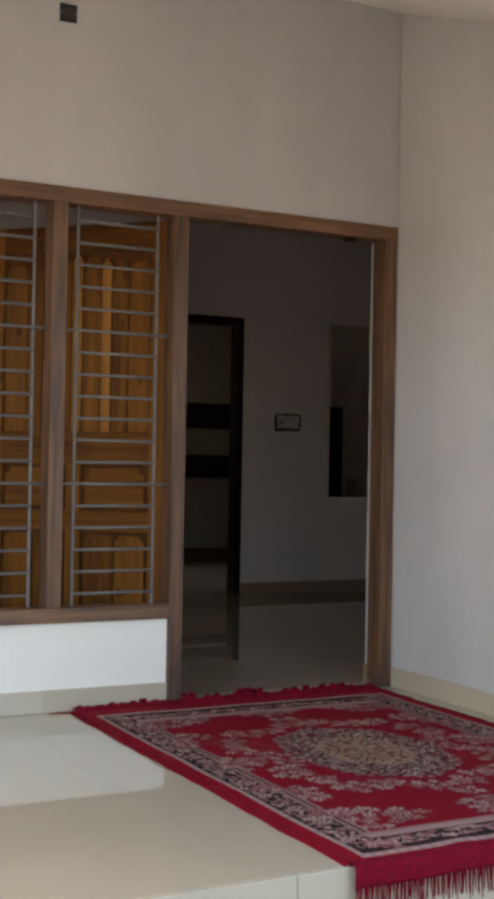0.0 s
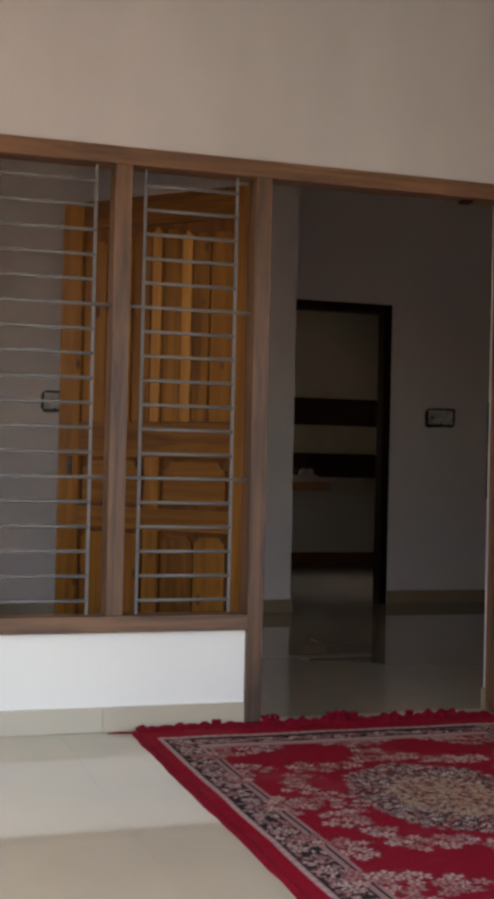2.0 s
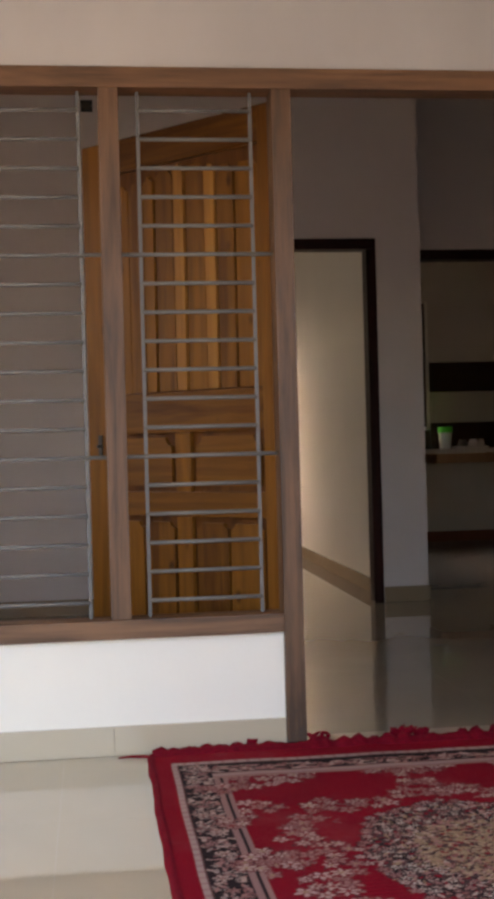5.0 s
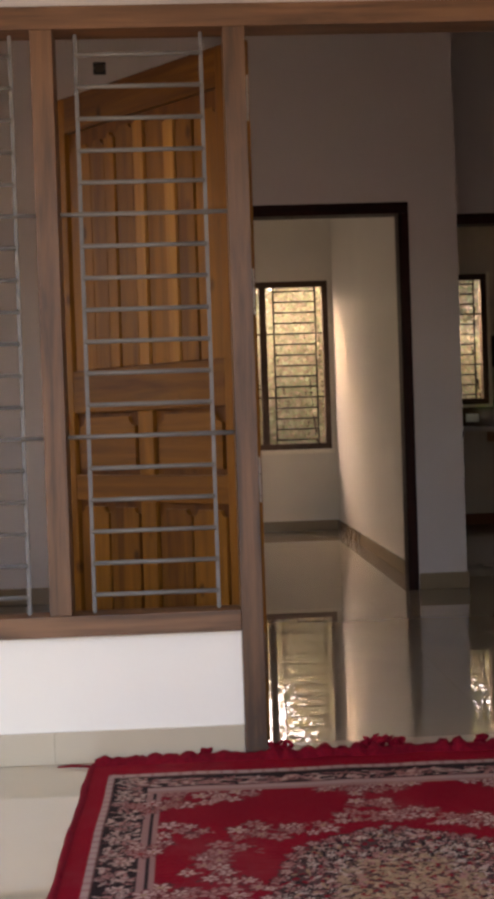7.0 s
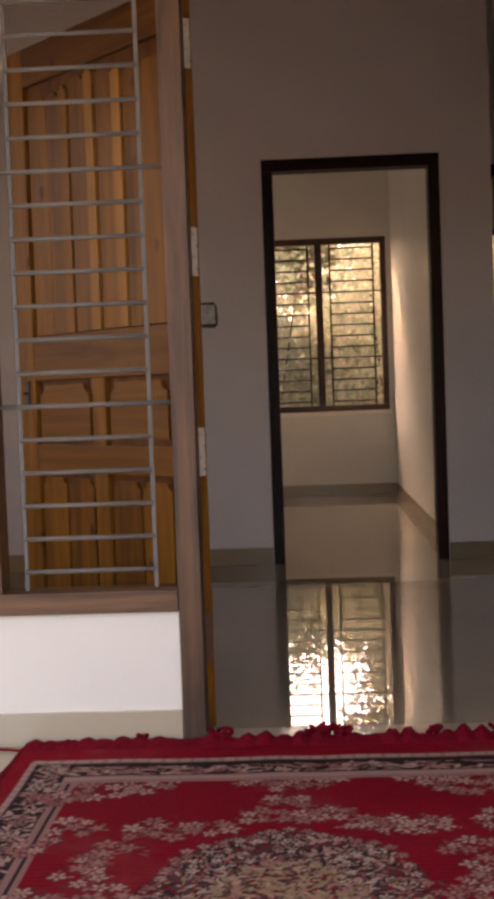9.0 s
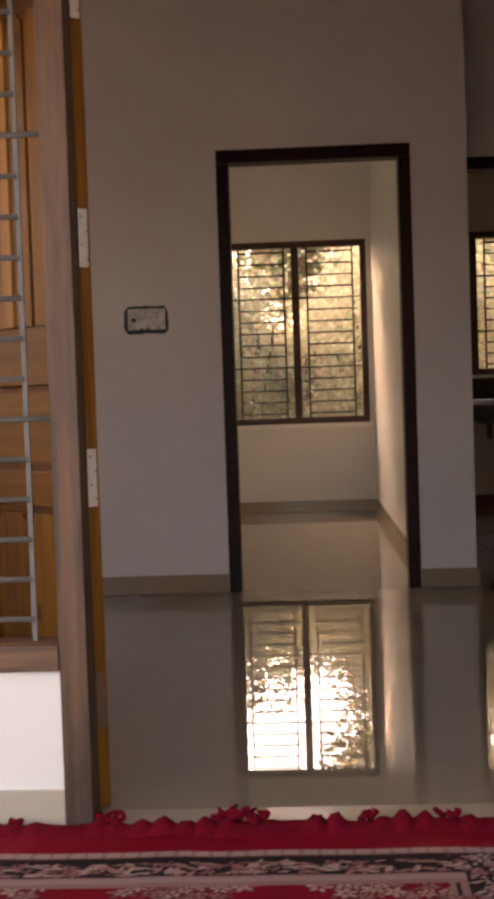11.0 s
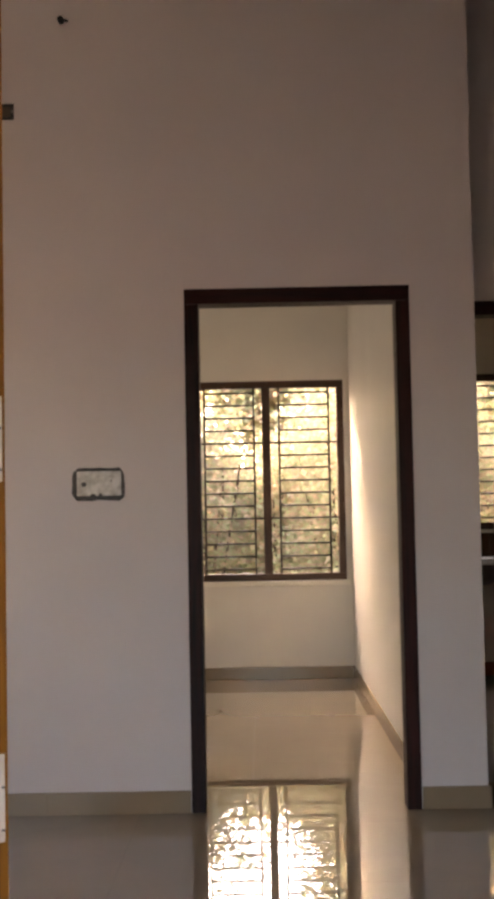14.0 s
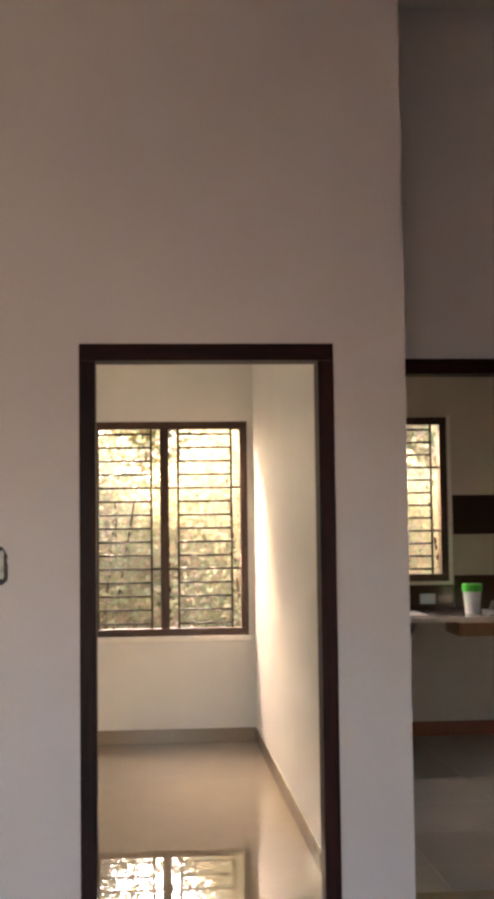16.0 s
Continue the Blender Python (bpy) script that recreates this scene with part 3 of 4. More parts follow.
RW, RL = 0.71, 1.03
RX, RY = 0.222, -1.062
RUG_RED = material("rug_edge_red", (0.26, 0.006, 0.02), 0.95, 0, 0.1)
net = Net(RUG_RED)
net.color(net.mix(net.noise(net.coords(), 90, 4), (0.07, 0.002, 0.006), (0.27, 0.006, 0.02)))
net.bump(net.noise(net.coords(), 220, 3), 0.6, 0.004)
rug = thing("rug", (RX, RY, 0.0), "red oriental carpet with floral borders and a pale medallion", "rug")


def rug_point(u, v):
    """u, v from -1 to 1 over the pile; gentle ripples, an uneven outline."""
    x = RW * u + 0.007 * noise.noise((0.5 * u, v * 3.3, 4.0)) * abs(u) - 0.03 * max(0.0, u) * (1 - v) / 2
    y = RL * v + 0.006 * noise.noise((u * 5.1, v, 9.0)) * abs(v)
    z = 0.008 + 0.004 * max(0.0, noise.noise((u * 2.2, v * 3.1, 1.0))) + 0.005 * max(0.0, noise.noise((u * 7, v * 9, 2.0))) * (abs(u) > 0.9 or abs(v) > 0.9)
    return x, y, z


def rug_sheet(nu, nv):
    """The pile as a fine sheet with its woven colours, and a low rim."""
    us, vs = np.linspace(-1, 1, nu + 1), np.linspace(-1, 1, nv + 1)
    coarse = [[rug_point(u, v) for u in np.linspace(-1, 1, 49)] for v in np.linspace(-1, 1, 65)]
    coarse = np.array(coarse)
    rows = np.empty((nv + 1, 49, 3))
    for i in range(49):
        for k in range(3):
            rows[:, i, k] = np.interp(vs, np.linspace(-1, 1, 65), coarse[:, i, k])
    top = np.empty((nv + 1, nu + 1, 3))
    for j in range(nv + 1):
        for k in range(3):
            top[j, :, k] = np.interp(us, np.linspace(-1, 1, 49), rows[j, :, k])
    ids = np.arange((nu + 1) * (nv + 1)).reshape(nv + 1, nu + 1)
    faces = np.stack((ids[:-1, :-1], ids[:-1, 1:], ids[1:, 1:], ids[1:, :-1]), -1).reshape(-1, 4)
    loop = np.concatenate((ids[0, :], ids[1:, -1], ids[-1, -2::-1], ids[-2:0:-1, 0]))
    low = top.reshape(-1, 3)[loop].copy()
    low[:, 2] = 0.0015
    n = len(ids.ravel())
    a = np.arange(len(loop))
    b = np.roll(a, -1)
    sides = np.stack((loop[b], loop[a], n + a, n + b), -1)
    me = bpy.data.meshes.new("carpet")
    me.from_pydata(np.concatenate((top.reshape(-1, 3), low)).tolist(), [], np.concatenate((faces, sides)).tolist())
    tones = weave_rug(nu, nv).reshape(-1, 3)
    tones = np.concatenate((tones, tones[loop]))
    layer = me.attributes.new("weave", "FLOAT_COLOR", "POINT")
    layer.data.foreach_set("color", np.concatenate((tones, np.ones((len(tones), 1))), 1).astype(np.float32).ravel())
    me.polygons.foreach_set("use_smooth", [True] * len(me.polygons))
    me.materials.append(rug_material())
    return me


carpet = new("carpet", rug_sheet(356, 516))
carpet.parent = rug
# the bound edge at the doorway: a ruffled strip with loose tufts
bm = bmesh.new()
n = 150
rows = []
for i in range(n + 1):
    u = -1 + 2 * i / n
    x, y, z = rug_point(u, 1)
    ruff = 0.016 * noise.noise((u * 9, 0, 3.0)) + 0.010 * noise.noise((u * 31, 0, 5.0))
    lift = 0.010 + 0.034 * abs(noise.noise((u * 15, 1, 7.0))) + 0.010 * abs(noise.noise((u * 40, 2, 1.0)))
    rows.append([bm.verts.new(c) for c in ((x, y - 0.035, z + 0.001), (x, y - 0.01, z + lift * 0.8), (x, y + 0.015 + ruff, z + lift), (x, y + 0.045 + ruff, 0.008 + lift * 0.35), (x, y + 0.052 + ruff, 0.001))])
for a, b in zip(rows, rows[1:]):
    for k in range(4):
        bm.faces.new((a[k], b[k], b[k + 1], a[k + 1]))
part("ruffled_edge", bm, RUG_RED, rug, "ruffled dark red bound edge", smooth=True)
bm = bmesh.new()
rnd = random.Random(5)
for ux, count, size in ((-0.19, 7, 0.014), (0.06, 8, 0.016), (0.10, 8, 0.018), (0.135, 7, 0.015), (0.36, 5, 0.008), (-0.4, 5, 0.008), (0.55, 5, 0.008)):
    for k in range(count):
        x = ux + rnd.uniform(-0.02, 0.02)
        a = Vector((x, RL + 0.02 + rnd.uniform(-0.01, 0.02), 0.02))
        b = a + Vector((rnd.uniform(-0.02, 0.02), rnd.uniform(0.0, 0.03), size * rnd.uniform(0.5, 1.1)))
        c = b + Vector((rnd.uniform(-0.018, 0.018), rnd.uniform(-0.01, 0.02), size * rnd.uniform(-0.2, 0.4)))
        rod(a, b, 0.007, bm, 7, 0.006)
        rod(b, c, 0.006, bm, 7, 0.003)
tagged(part("tuft", bm, RUG_RED, rug, "loose tufts of dark red yarn"), kind="stuff")
bm = rod((-RW - 0.01, RL - 0.01, 0.006), (-RW - 0.06, RL + 0.004, 0.006), 0.004, n=6)
rod((-RW - 0.06, RL + 0.004, 0.006), (-RW - 0.10, RL - 0.001, 0.005), 0.004, bm, 6, 0.002)
part("loose_yarn", bm, RUG_RED, rug, "stray twist of dark yarn")
# side bindings
for s in (-1, 1):
    bm = bmesh.new()
    rows = []
    for i in range(91):
        v = -1 + 2 * i / 90
        x, y, z = rug_point(s, v)
        w = 0.016 + 0.006 * noise.noise((v * 8, s, 3.0))
        rows.append([bm.verts.new(c) for c in ((x - s * 0.006, y, z + 0.001), (x + s * 0.004, y, z + 0.005 + 0.004 * noise.noise((v * 14, s, 1.0))), (x + s * w, y, 0.001))])
    for a, b in zip(rows, rows[1:]):
        for k in range(2):
            bm.faces.new((a[k], b[k], b[k + 1], a[k + 1]) if s > 0 else (a[k], a[k + 1], b[k + 1], b[k]))
    part("binding", bm, RUG_RED, rug, smooth=True)
# the front flap over the porch edge, with a hanging fringe
bm = bmesh.new()
rows = []
for i in range(97):
    u = -1 + 2 * i / 96
    x, y, z = rug_point(u, -1)
    k = 0.004 * noise.noise((u * 12, 5, 2.0))
    rows.append([bm.verts.new(c) for c in ((x, y + 0.01, z + 0.001), (x, y - 0.016, z - 0.001), (x, y - 0.024 + k, z - 0.014), (x, y - 0.022 + k, z - 0.060))])
for a, b in zip(rows, rows[1:]):
    for k in range(3):
        bm.faces.new((a[k], a[k + 1], b[k + 1], b[k]))
part("front_flap", bm, RUG_RED, rug, smooth=True)
bm = bmesh.new()
for i in range(260):
    u = -1 + 2 * (i + rnd.random()) / 260
    x, y, z = rug_point(u, -1)
    y -= 0.024 + rnd.uniform(0, 0.006)
    l = rnd.uniform(0.045, 0.075)
    rod((x, y, z - 0.055), (x + rnd.uniform(-0.008, 0.008), y - rnd.uniform(0, 0.004), z - 0.06 - l), 0.0026, bm, 5, 0.0012)
tagged(part("fringe", bm, RUG_RED, rug, "hanging red yarn fringe"), kind="stuff")


# ---- boxes in the walls ----
def switch_box(x0, x1, y, z0, z1):
    """An open metal switch box; a flat black plate paints its roughly cut hole's dark depth."""
    s = thing("switch_box", ((x0 + x1) / 2, y, (z0 + z1) / 2), "bare metal switch box in a roughly cut hole", "switch box", "open switch boxes")
    w, h = (x1 - x0) / 2, (z1 - z0) / 2
    bm = bmesh.new()
    out, back = [], []
    for i in range(28):
        a = 2 * math.pi * i / 28
        c, d = math.cos(a), math.sin(a)
        k = 1 / max(abs(c), abs(d)) * (1 + 0.11 * noise.noise((c * 3, d * 3, x0)))
        out.append(bm.verts.new((c * k * w, -0.003, d * k * h)))
        back.append(bm.verts.new((c * k * w, 0.0, d * k * h)))
    bm.faces.new(out)
    for i in range(28):
        j = (i + 1) % 28
        bm.faces.new((out[i], back[i], back[j], out[j]))
    bmesh.ops.recalc_face_normals(bm, faces=bm.faces)
    part("dark_hole_plate", bm, BLACK, s)
    part("back_plate", box(-w * 0.82, w * 0.88, -0.005, -0.0031, -h * 0.70, h * 0.80, bevel=0.0008), ZINC, s, "spattered galvanised plate")
    # raised black discs paint the dark of the knockouts
    for x, z, r in ((-0.55, 0.0, 0.011), (0.08, -0.66, 0.007), (0.5, 0.2, 0.004), (-0.2, -0.75, 0.012)):
        part("knockout", rod((x * w, -0.0066, z * h), (x * w, -0.0049, z * h), r, n=12), BLACK, s)
    for x in (-0.93, 0.93):
        part("lip", box(x * w - 0.003, x * w + 0.003, -0.007, -0.003, -h * 0.7, h * 0.7), GRILLE_DARK, s)
    return s


ZINC = material("spattered_zinc", (0.42, 0.41, 0.37), 0.5, 0.4)
net = Net(ZINC)
net.color(net.mix(net.step(net.noise(net.coords(), 22, 4, 0.6), 0.4, 0.6), (0.36, 0.34, 0.30), (0.58, 0.57, 0.53)))
switch_box(-0.361, -0.148, 3.31, 1.264, 1.398)
switch_box(2.484, 2.715, 3.785, 1.268, 1.407)


def point_box(x, y, z, r, label):
    b = thing("light_point_box", (x, y, z), label, "junction box", "empty light point boxes")
    part("rim", box(-r, r, -0.006, 0.0, -r, r, bevel=0.002), BLACK, b)
    part("hollow", box(-r * 0.6, r * 0.6, -0.0075, -0.0061, -r * 0.6, r * 0.55), GRILLE_DARK, b)
    for s in (-1, 1):
        part("tab", box(s * r * 0.8 - 0.004, s * r * 0.8 + 0.004, -0.010, -0.0061, -0.006, 0.006), GRILLE, b)


point_box(-0.55, 0.012, 2.797, 0.036, "small black open light point box on the porch wall")
point_box(-0.62, 3.31, 2.885, 0.034, "small black open light point box high on the wall")
hook = thing("wall_conduit_stub", (-0.385, 3.31, 3.265), "short dark conduit end poking from the wall", "conduit")
part("stub", rod((0, 0, 0), (0, -0.03, 0), 0.013, n=10), BLACK, hook)
part("wire", rod((0.008, -0.02, 0), (0.032, -0.04, -0.016), 0.005, n=6), BLACK, hook)

ledge = thing("window_ledge", (0, 0, 0), "white plaster lip under the back room window", "trim", kind="structure")
part("lip", box(-0.14, 1.055, 7.337, 7.3525, 0.676, 0.7135, bevel=0.004), PLASTER_WHITE, ledge)

# ---- kitchen ----
CT = 0.86
counter = thing("kitchen_counter", (2.9, 7.0, 0), "dark granite worktop along the kitchen wall", "counter")
part("slab", box(-1.598, 2.2, -0.30, 0.351, CT - 0.03, CT, bevel=0.003), GRANITE, counter)
part("nosing", box(-1.598, 2.2, -0.312, -0.3005, CT - 0.032, CT + 0.001), STEEL, counter, "pale polished front edge")
for x in (-1.5, 2.1):
    part("support", box(x, x + 0.1, -0.25, 0.351, 0, CT - 0.0305), PLASTER_KITCHEN, counter)
board = thing("drawer_board", (2.62, 6.70, 0.735), "plain brown board hung under the worktop edge", "drawer")
part("front", box(-0.29, 0.29, 0, 0.018, 0.0, 0.082, bevel=0.002), CARDBOARD, board)
for x in (-0.28, 0.28):
    part("side", box(x - 0.006, x + 0.006, 0.0185, 0.38, 0.0, 0.082), CARDBOARD, board)
sink = thing("sink", (1.93, 7.02, CT), "steel sink bowl hung under the worktop", "sink")
bm = bmesh.new()
bmesh.ops.create_uvsphere(bm, u_segments=20, v_segments=10, radius=1, matrix=Matrix.Translation((0, 0, -0.032)) @ Matrix.Diagonal((0.2, 0.17, 0.16, 1)))
bmesh.ops.delete(bm, geom=[v for v in bm.verts if v.co.z > -0.031], context="VERTS")
part("bowl", bm, SINK, sink, smooth=True)
part("drain", rod((0, 0, -0.17), (0, 0, -0.30), 0.022, n=12), BLACK, sink)
part("rim", box(-0.23, 0.23, -0.2, 0.2, 0.0, 0.006, bevel=0.002), STEEL, sink)

jar = thing("storage_jar", (2.497, 7.0, CT), "milky plastic jar with a bright green lid", "jar")
bm = bmesh.new()
bmesh.ops.create_cone(bm, cap_ends=True, segments=20, radius1=0.048, radius2=0.06, depth=0.145, matrix=Matrix.Translation((0, 0, 0.0725)))
part("body", bm, MILKY, jar, smooth=False)
part("lid", rod((0, 0, 0.1455), (0, 0, 0.195), 0.066, n=20), GREEN, jar, "bright green screw lid")
tray = thing("dish_tray", (2.72, 6.98, CT), "steel dish tray with a few upturned bowls", "dish rack")
part("tray", box(-0.14, 0.14, -0.1, 0.1, 0.0, 0.02, bevel=0.004), STEEL, tray)
for x, r in ((-0.07, 0.05), (0.03, 0.055), (0.1, 0.035)):
    bm = bmesh.new()
    bmesh.ops.create_cone(bm, cap_ends=True, segments=16, radius1=r, radius2=r * 0.55, depth=0.06, matrix=Matrix.Translation((x, 0.0, 0.0505)))
    part("bowl", bm, SINK if x < 0 else STEEL, tray)
plate = thing("switch_plate", (2.27, 7.352, 0.94), "pale plastic switch plate on brown tiles", "switch")
part("plate", box(-0.055, 0.055, -0.022, -0.013, -0.035, 0.035, bevel=0.003), MILKY, plate)
for x in (-0.025, 0.025):
    part("rocker", box(x - 0.012, x + 0.012, -0.027, -0.0225, -0.015, 0.015, bevel=0.001), MILKY, plate)
cupboard = thing("cupboard", (3.60, 5.1, 0), "dark brown wooden cupboard beyond the hatch", "cupboard")
part("body", box(-0.33, 0.33, 0.02, 0.4, 0, 1.55, bevel=0.004), DARK_V, cupboard)
for s in (-1, 1):
    leafdoor = part("door", box(min(s * 0.002, s * 0.325), max(s * 0.002, s * 0.325), 0, 0.0195, 0.06, 1.51, bevel=0.003), DARK_V, cupboard)
    part("knob", rod((s * 0.04, -0.02, 0.8), (s * 0.04, 0.0, 0.8), 0.012, n=10), STEEL, leafdoor)


def wall_tiles(name, label, x0, x1, z0, z1, mat, length=0.45):
    base = thing(name, label=label, category="wall tiles", kind="structure")
    n = max(1, round((x1 - x0) / length))
    for i in range(n):
        a, b = x0 + (x1 - x0) * i / n, x0 + (x1 - x0) * (i + 1) / n
        part("tile", box(a + 0.001, b - 0.001, 7.3405, 7.353, z0 + 0.001, z1 - 0.001, bevel=0.001), mat, base)


wall_tiles("dado_tiles_upper", "dark brown glazed wall tiles, upper band", 2.46, 5.2, 1.38, 1.656, TILE_BROWN)
wall_tiles("dado_tiles_middle", "cream glazed wall tiles between brown bands", 2.46, 5.2, 1.10, 1.38, TILE_CREAM)
wall_tiles("dado_tiles_lower", "dark brown glazed wall tiles above the worktop", 2.46, 5.2, CT, 1.10, TILE_BROWN)
wall_tiles("dado_tiles_sill", "dark brown glazed wall tiles under the window", 1.302, 2.459, CT, 1.035, TILE_BROWN)
surround = thing("window_surround", (0, 0, 0), "white plaster band round the kitchen window", "trim", kind="structure")
part("side", box(2.431, 2.455, 7.335, 7.353, 1.04, 2.215), PLASTER_WHITE, surround)
part("foot", box(1.31, 2.43, 7.335, 7.353, 1.036, 1.0595), PLASTER_WHITE, surround)

# ---- garden behind the house ----
LEAF_MAT = material("leaves", (0.07, 0.12, 0.02), 0.5)
net = Net(LEAF_MAT)
isle = net.island()
net.color(net.mix(net.step(isle, 0.0, 0.7), (0.17, 0.21, 0.08), net.mix(net.step(isle, 0.4, 0.85), (0.27, 0.23, 0.12), (0.36, 0.25, 0.15))))
trans = net.n.new("ShaderNodeBsdfTranslucent")
net.put(trans.inputs[0], net.mix(net.step(isle, 0.25, 0.75), (0.53, 0.60, 0.38), (0.64, 0.52, 0.40)))
blend = net.n.new("ShaderNodeMixShader")
blend.inputs[0].default_value = 0.68
net.t.links.new(net.b.outputs[0], blend.inputs[1])
net.t.links.new(trans.outputs[0], blend.inputs[2])
net.t.links.new(blend.outputs[0], net.n["Material Output"].inputs["Surface"])
BARK = wood("bark", (0.06, 0.04, 0.03), (0.2, 0.15, 0.11), 2, 0.9, 2.0, 0.8)
EARTH = material("red_earth", (0.42, 0.20, 0.10), 0.95)
net = Net(EARTH)
net.color(net.mix(net.step(net.noise(net.world_place(), 1.1, 6, 0.65), 0.3, 0.7), (0.34, 0.18, 0.10), (0.46, 0.31, 0.20)))
net.bump(net.noise(net.world_place(), 6, 6), 0.9, 0.06)


def leaves(count, spot, size, seed):
    """Many folded leaves; spot() gives a place."""
    r = random.Random(seed)
    vs, fs = [], []
    for _ in range(count):
        c = Vector(spot(r))
        q = Euler((r.uniform(-0.9, 0.9), r.uniform(-0.9, 0.9), r.uniform(0, 6.3))).to_matrix()
        l = size * r.uniform(0.6, 1.4)
        w = l * r.uniform(0.2, 0.34)
        k = len(vs)
        for p in ((0, 0, 0), (l * 0.45, w, 0.02), (l, 0, -l * 0.12), (l * 0.45, -w, 0.02)):
            vs.append(c + q @ Vector(p))
        fs += [(k, k + 1, k + 2), (k, k + 2, k + 3)]
    me = bpy.data.meshes.new("leaves")
    me.from_pydata(vs, [], fs)
    me.materials.append(LEAF_MAT)
    return me


def shrub(x, y, r, h, seed, count=1500, spread=0.2, leaf=0.055):
    s = thing("shrub", (x, y, -0.45), "leafy sunlit garden shrub behind the house", "shrub", "garden shrubs")
    for k in range(5):
        a = k * 1.3 + seed
        part("stem", rod((0.05 * math.cos(a), 0.05 * math.sin(a), 0), (r * 0.6 * math.cos(a), r * 0.6 * math.sin(a), h * 0.8), 0.022, n=6, r2=0.008), BARK, s)
    clumps = [(random.Random(seed * 31 + i).uniform(-r, r), random.Random(seed * 17 + i).uniform(-r, r) * 0.6, random.Random(seed * 7 + i).uniform(0.15, 0.95) * h) for i in range(14 if spread < 0.3 else 26)]

    def spot(g):
        c = clumps[g.randrange(len(clumps))]
        return c[0] + g.gauss(0, spread), c[1] + g.gauss(0, spread), max(0.05, c[2] + g.gauss(0, spread))
    crown = new("crown", leaves(int(count * (4.5 if leaf < 0.1 else 2)), spot, leaf, seed))
    crown.parent = s
    return s


def tree(x, y, h, r, seed):
    s = thing("tree", (x, y, -0.45), "slender garden tree with loose foliage", "tree", "garden trees")
    bm = bmesh.new()
    g = random.Random(seed)
    p, w = Vector((0, 0, 0)), 0.11
    tips = []
    for k in range(7):
        q = p + Vector((g.uniform(-0.15, 0.15), g.uniform(-0.15, 0.15), h / 7))
        rod(p, q, w, bm, 8, w * 0.84)
        p, w = q, w * 0.84
        if k > 1:
            for _ in range(2):
                a = g.uniform(0, 6.3)
                e = q + Vector((math.cos(a), math.sin(a), g.uniform(0.2, 0.7))) * r * g.uniform(0.5, 0.9)
                rod(q, e, w * 0.45, bm, 6, 0.01)
                tips += [e, q.lerp(e, 0.6)]
    part("trunk", bm, BARK, s)

    def spot(gg):
        return tips[gg.randrange(len(tips))] + Vector((gg.gauss(0, 0.32), gg.gauss(0, 0.32), gg.gauss(0, 0.25)))
    crown = new("crown", leaves(6500, spot, 0.15, seed))
    crown.parent = s
    return s


for i in range(15):
    g = random.Random(100 + i)
    shrub(-4.6 + i * 0.85 + g.uniform(-0.2, 0.2), 10.6 + g.uniform(-0.5, 0.9), 0.72, 2.5 + g.uniform(-0.25, 0.3), i + 1)
# two shrubs added mostly out of view, to block sun from the kitchen
shrub(1.7, 9.1, 0.5, 2.9, 31, 1300)
shrub(1.3, 9.7, 0.45, 2.9, 33, 1300)
shrub(-0.1, 11.3, 0.5, 2.6, 34, 2200)
shrub(0.6, 11.8, 0.5, 2.6, 35, 1800)
shrub(-0.8, 11.6, 0.5, 2.6, 36, 1800)
shrub(3.1, 9.4, 0.6, 2.8, 32)
# a taller thicket closes the far side of the garden
for i in range(9):
    g = random.Random(300 + i)
    shrub(-9.0 + i * 2.2 + g.uniform(-0.4, 0.4), 25.0 + g.uniform(-0.8, 0.8), 1.5, 4.9 + g.uniform(-0.4, 0.5), 60 + i, 3200, 0.45, 0.24)
for i, (x, y, h, r) in enumerate(((-5.5, 15.5, 6.0, 1.6), (-2.2, 17.5, 4.6, 1.9), (3.0, 15.6, 5.8, 1.4), (2.3, 14.0, 5.0, 1.0), (-2.6, 13.4, 4.6, 1.3), (4.2, 16.5, 6.5, 1.7), (7.4, 15.0, 6.0, 1.6), (-4.2, 22, 4.8, 2.2), (3.4, 23, 5.0, 2.3))):
    tree(x, y, h, r, 40 + i)
bm = bmesh.new()
bmesh.ops.create_grid(bm, x_segments=60, y_segments=14, size=1, matrix=Matrix.Translation((0, 18.2, 0)) @ Matrix.Diagonal((30, 6, 1, 1)))
for v in bm.verts:
    k = max(0.0, min(1.0, (v.co.y - 12.2) / 2.0))
    v.co.z = -0.46 + k * (2.2 + 0.5 * noise.noise((v.co.x * 0.3, v.co.y * 0.4, 0))) + 0.12 * noise.noise((v.co.x * 1.3, v.co.y * 1.3, 2)) * k
tagged(part("earth_bank", bm, EARTH, smooth=True), "bank of red earth behind the garden", "earth bank", kind="structure")

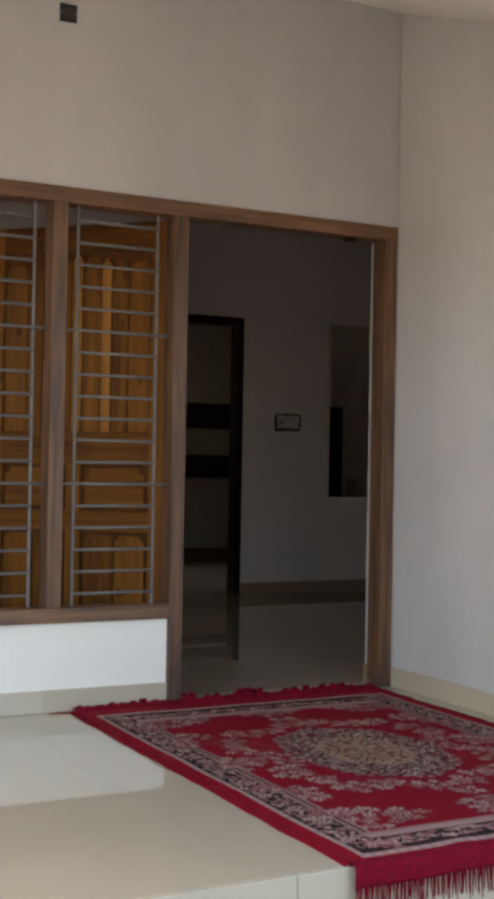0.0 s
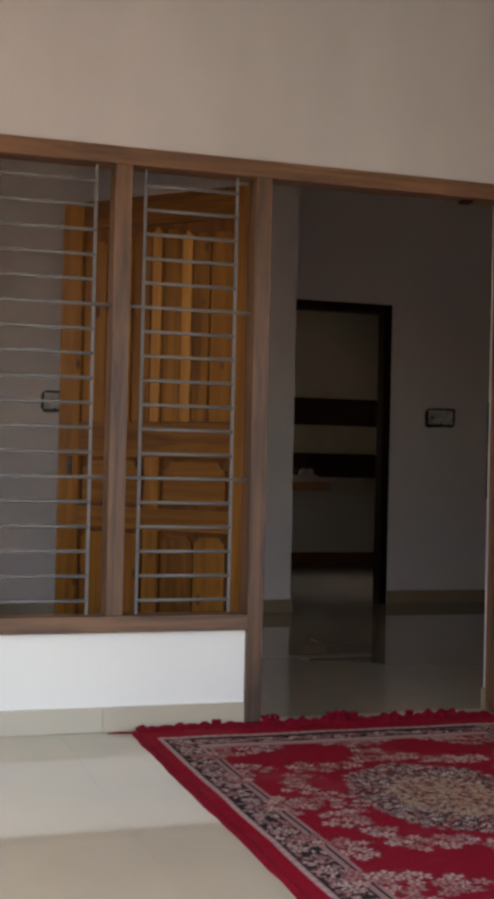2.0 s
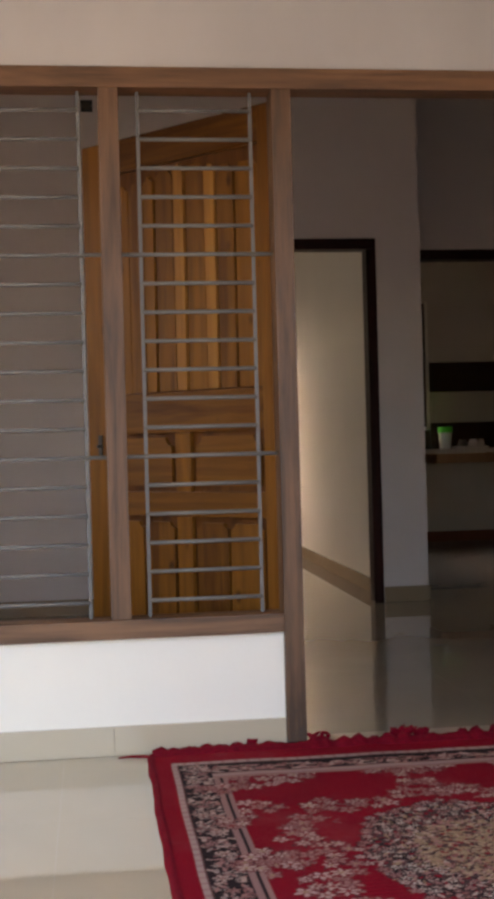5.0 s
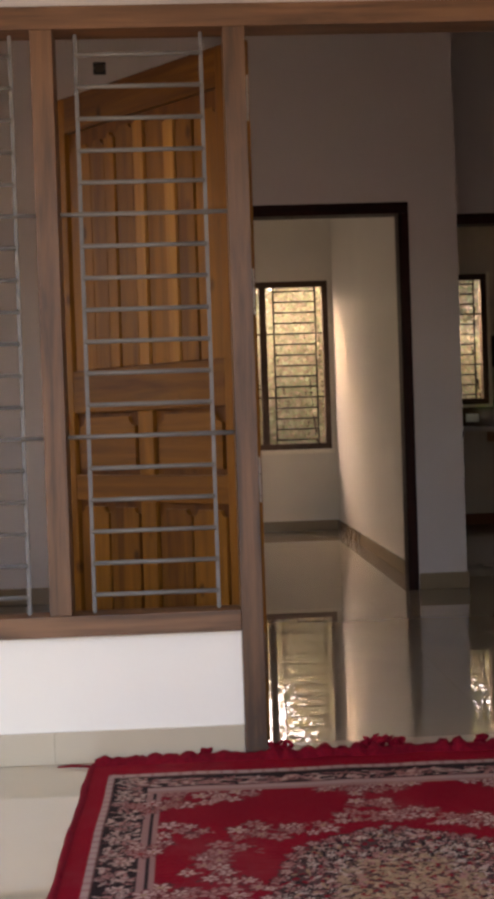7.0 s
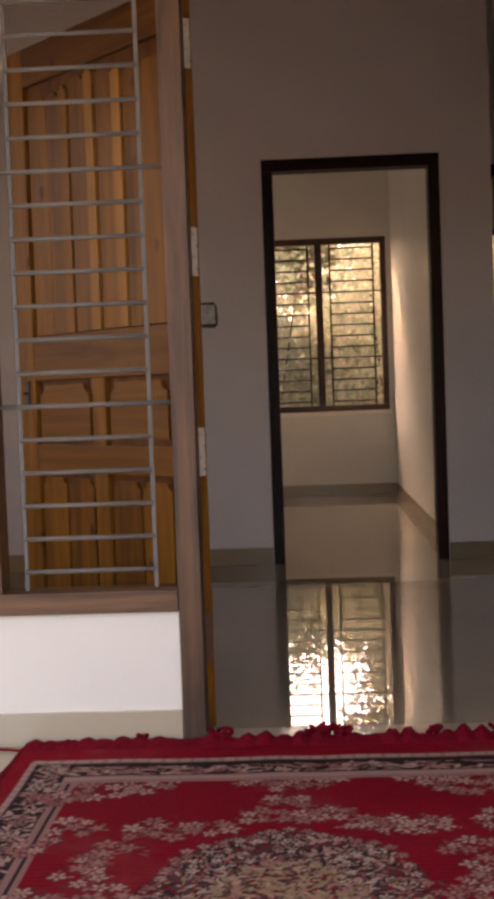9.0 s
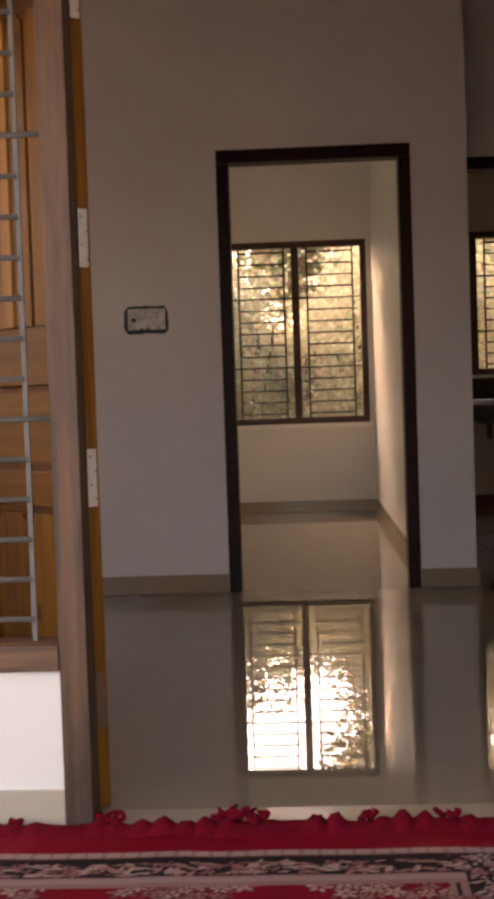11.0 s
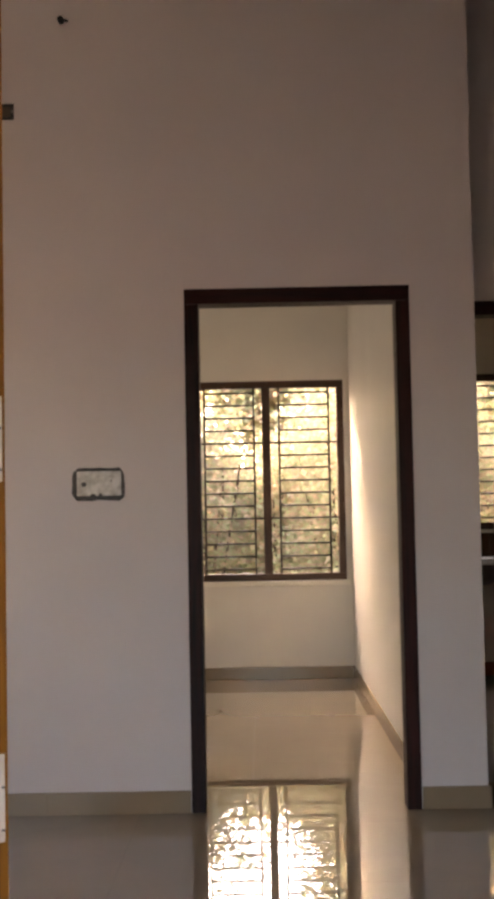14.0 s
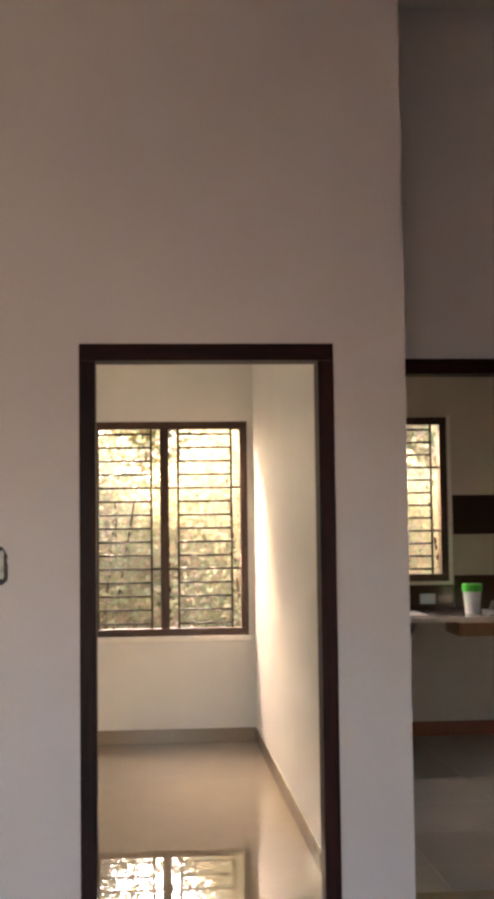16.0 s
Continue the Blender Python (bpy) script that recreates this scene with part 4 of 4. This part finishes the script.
# ---- tiles of floors and skirtings ----
tiled_floor("porch_floor", "glossy cream vitrified tile porch floor", -2.9, 1.054, EDGE, 0.02, 0.0, 0.6, TILE_PORCH, GROUT, phase=(0.35, 0.25))
riser = thing("porch_riser", (0, EDGE, 0), "cream tiled front face of the porch step", "step", kind="structure")
for i in range(7):
    a = -2.9 + i * 0.565
    part("tile", box(a + 0.001, a + 0.564, -0.012, 0.0, -0.45, -0.001, bevel=0.002), TILE_PORCH, riser)
part("plinth", box(-2.9, 1.054, 0.0005, 2.0, -0.5, -0.2005), GROUT, riser)
tiled_floor("hall_floor", "mirror-glossy grey-beige vitrified tile hall floor", -2.8, 5.2, 0.13, 3.785, 0.0, 0.8, TILE_HALL, GROUT_DARK, phase=(0.3, 0.6), gap=0.0006)
tiled_floor("room_floor", "mirror-glossy grey-beige vitrified tile room floor", -1.75, 1.072, 3.786, 7.352, 0.0, 0.8, TILE_HALL, GROUT_DARK, phase=(0.5, 0.5), gap=0.0006)
tiled_floor("kitchen_floor", "matt grey ceramic kitchen floor tiles", 1.30, 5.2, 3.786, 7.352, 0.0, 0.6, TILE_KITCHEN, GROUT, phase=(0.25, 0.35), gap=0.003)
tagged(part("threshold", box(-0.003, 0.977, 0.0205, 0.1295, -0.1, 0.004, bevel=0.002), STONE_SILL), "tan stone threshold strip in the doorway", "threshold", kind="structure")
baseboard("baseboard_porch", "cream glazed skirting tiles on the porch", ((-1.66, 0.02, -0.067, 0.02, 0, -1), (-2.9, 0.012, -1.66, 0.012, 0, -1), (1.056, -2.05, 1.056, -0.002, -1, 0)), TILE_SKIRT)
baseboard("baseboard_hall", "grey-brown glazed skirting tiles in the hall",
          ((-2.8, 3.31, 0.105, 3.31, 0, -1), (1.036, 3.31, 1.30, 3.31, 0, -1), (1.30, 3.30, 1.30, 3.775, 1, 0), (2.207, 3.785, 5.2, 3.785, 0, -1), (0.990, 0.102, 0.990, 0.134, -1, 0)), TILE_SKIRT_IN)
baseboard("baseboard_room", "grey-brown glazed skirting tiles in the back room", ((-1.75, 7.352, 1.06, 7.352, 0, -1), (1.072, 3.46, 1.072, 7.352, -1, 0)), TILE_SKIRT_IN)
baseboard("baseboard_kitchen", "red-brown glazed skirting tiles in the kitchen", ((1.312, 7.352, 5.2, 7.352, 0, -1),), TILE_RED, 0.1)
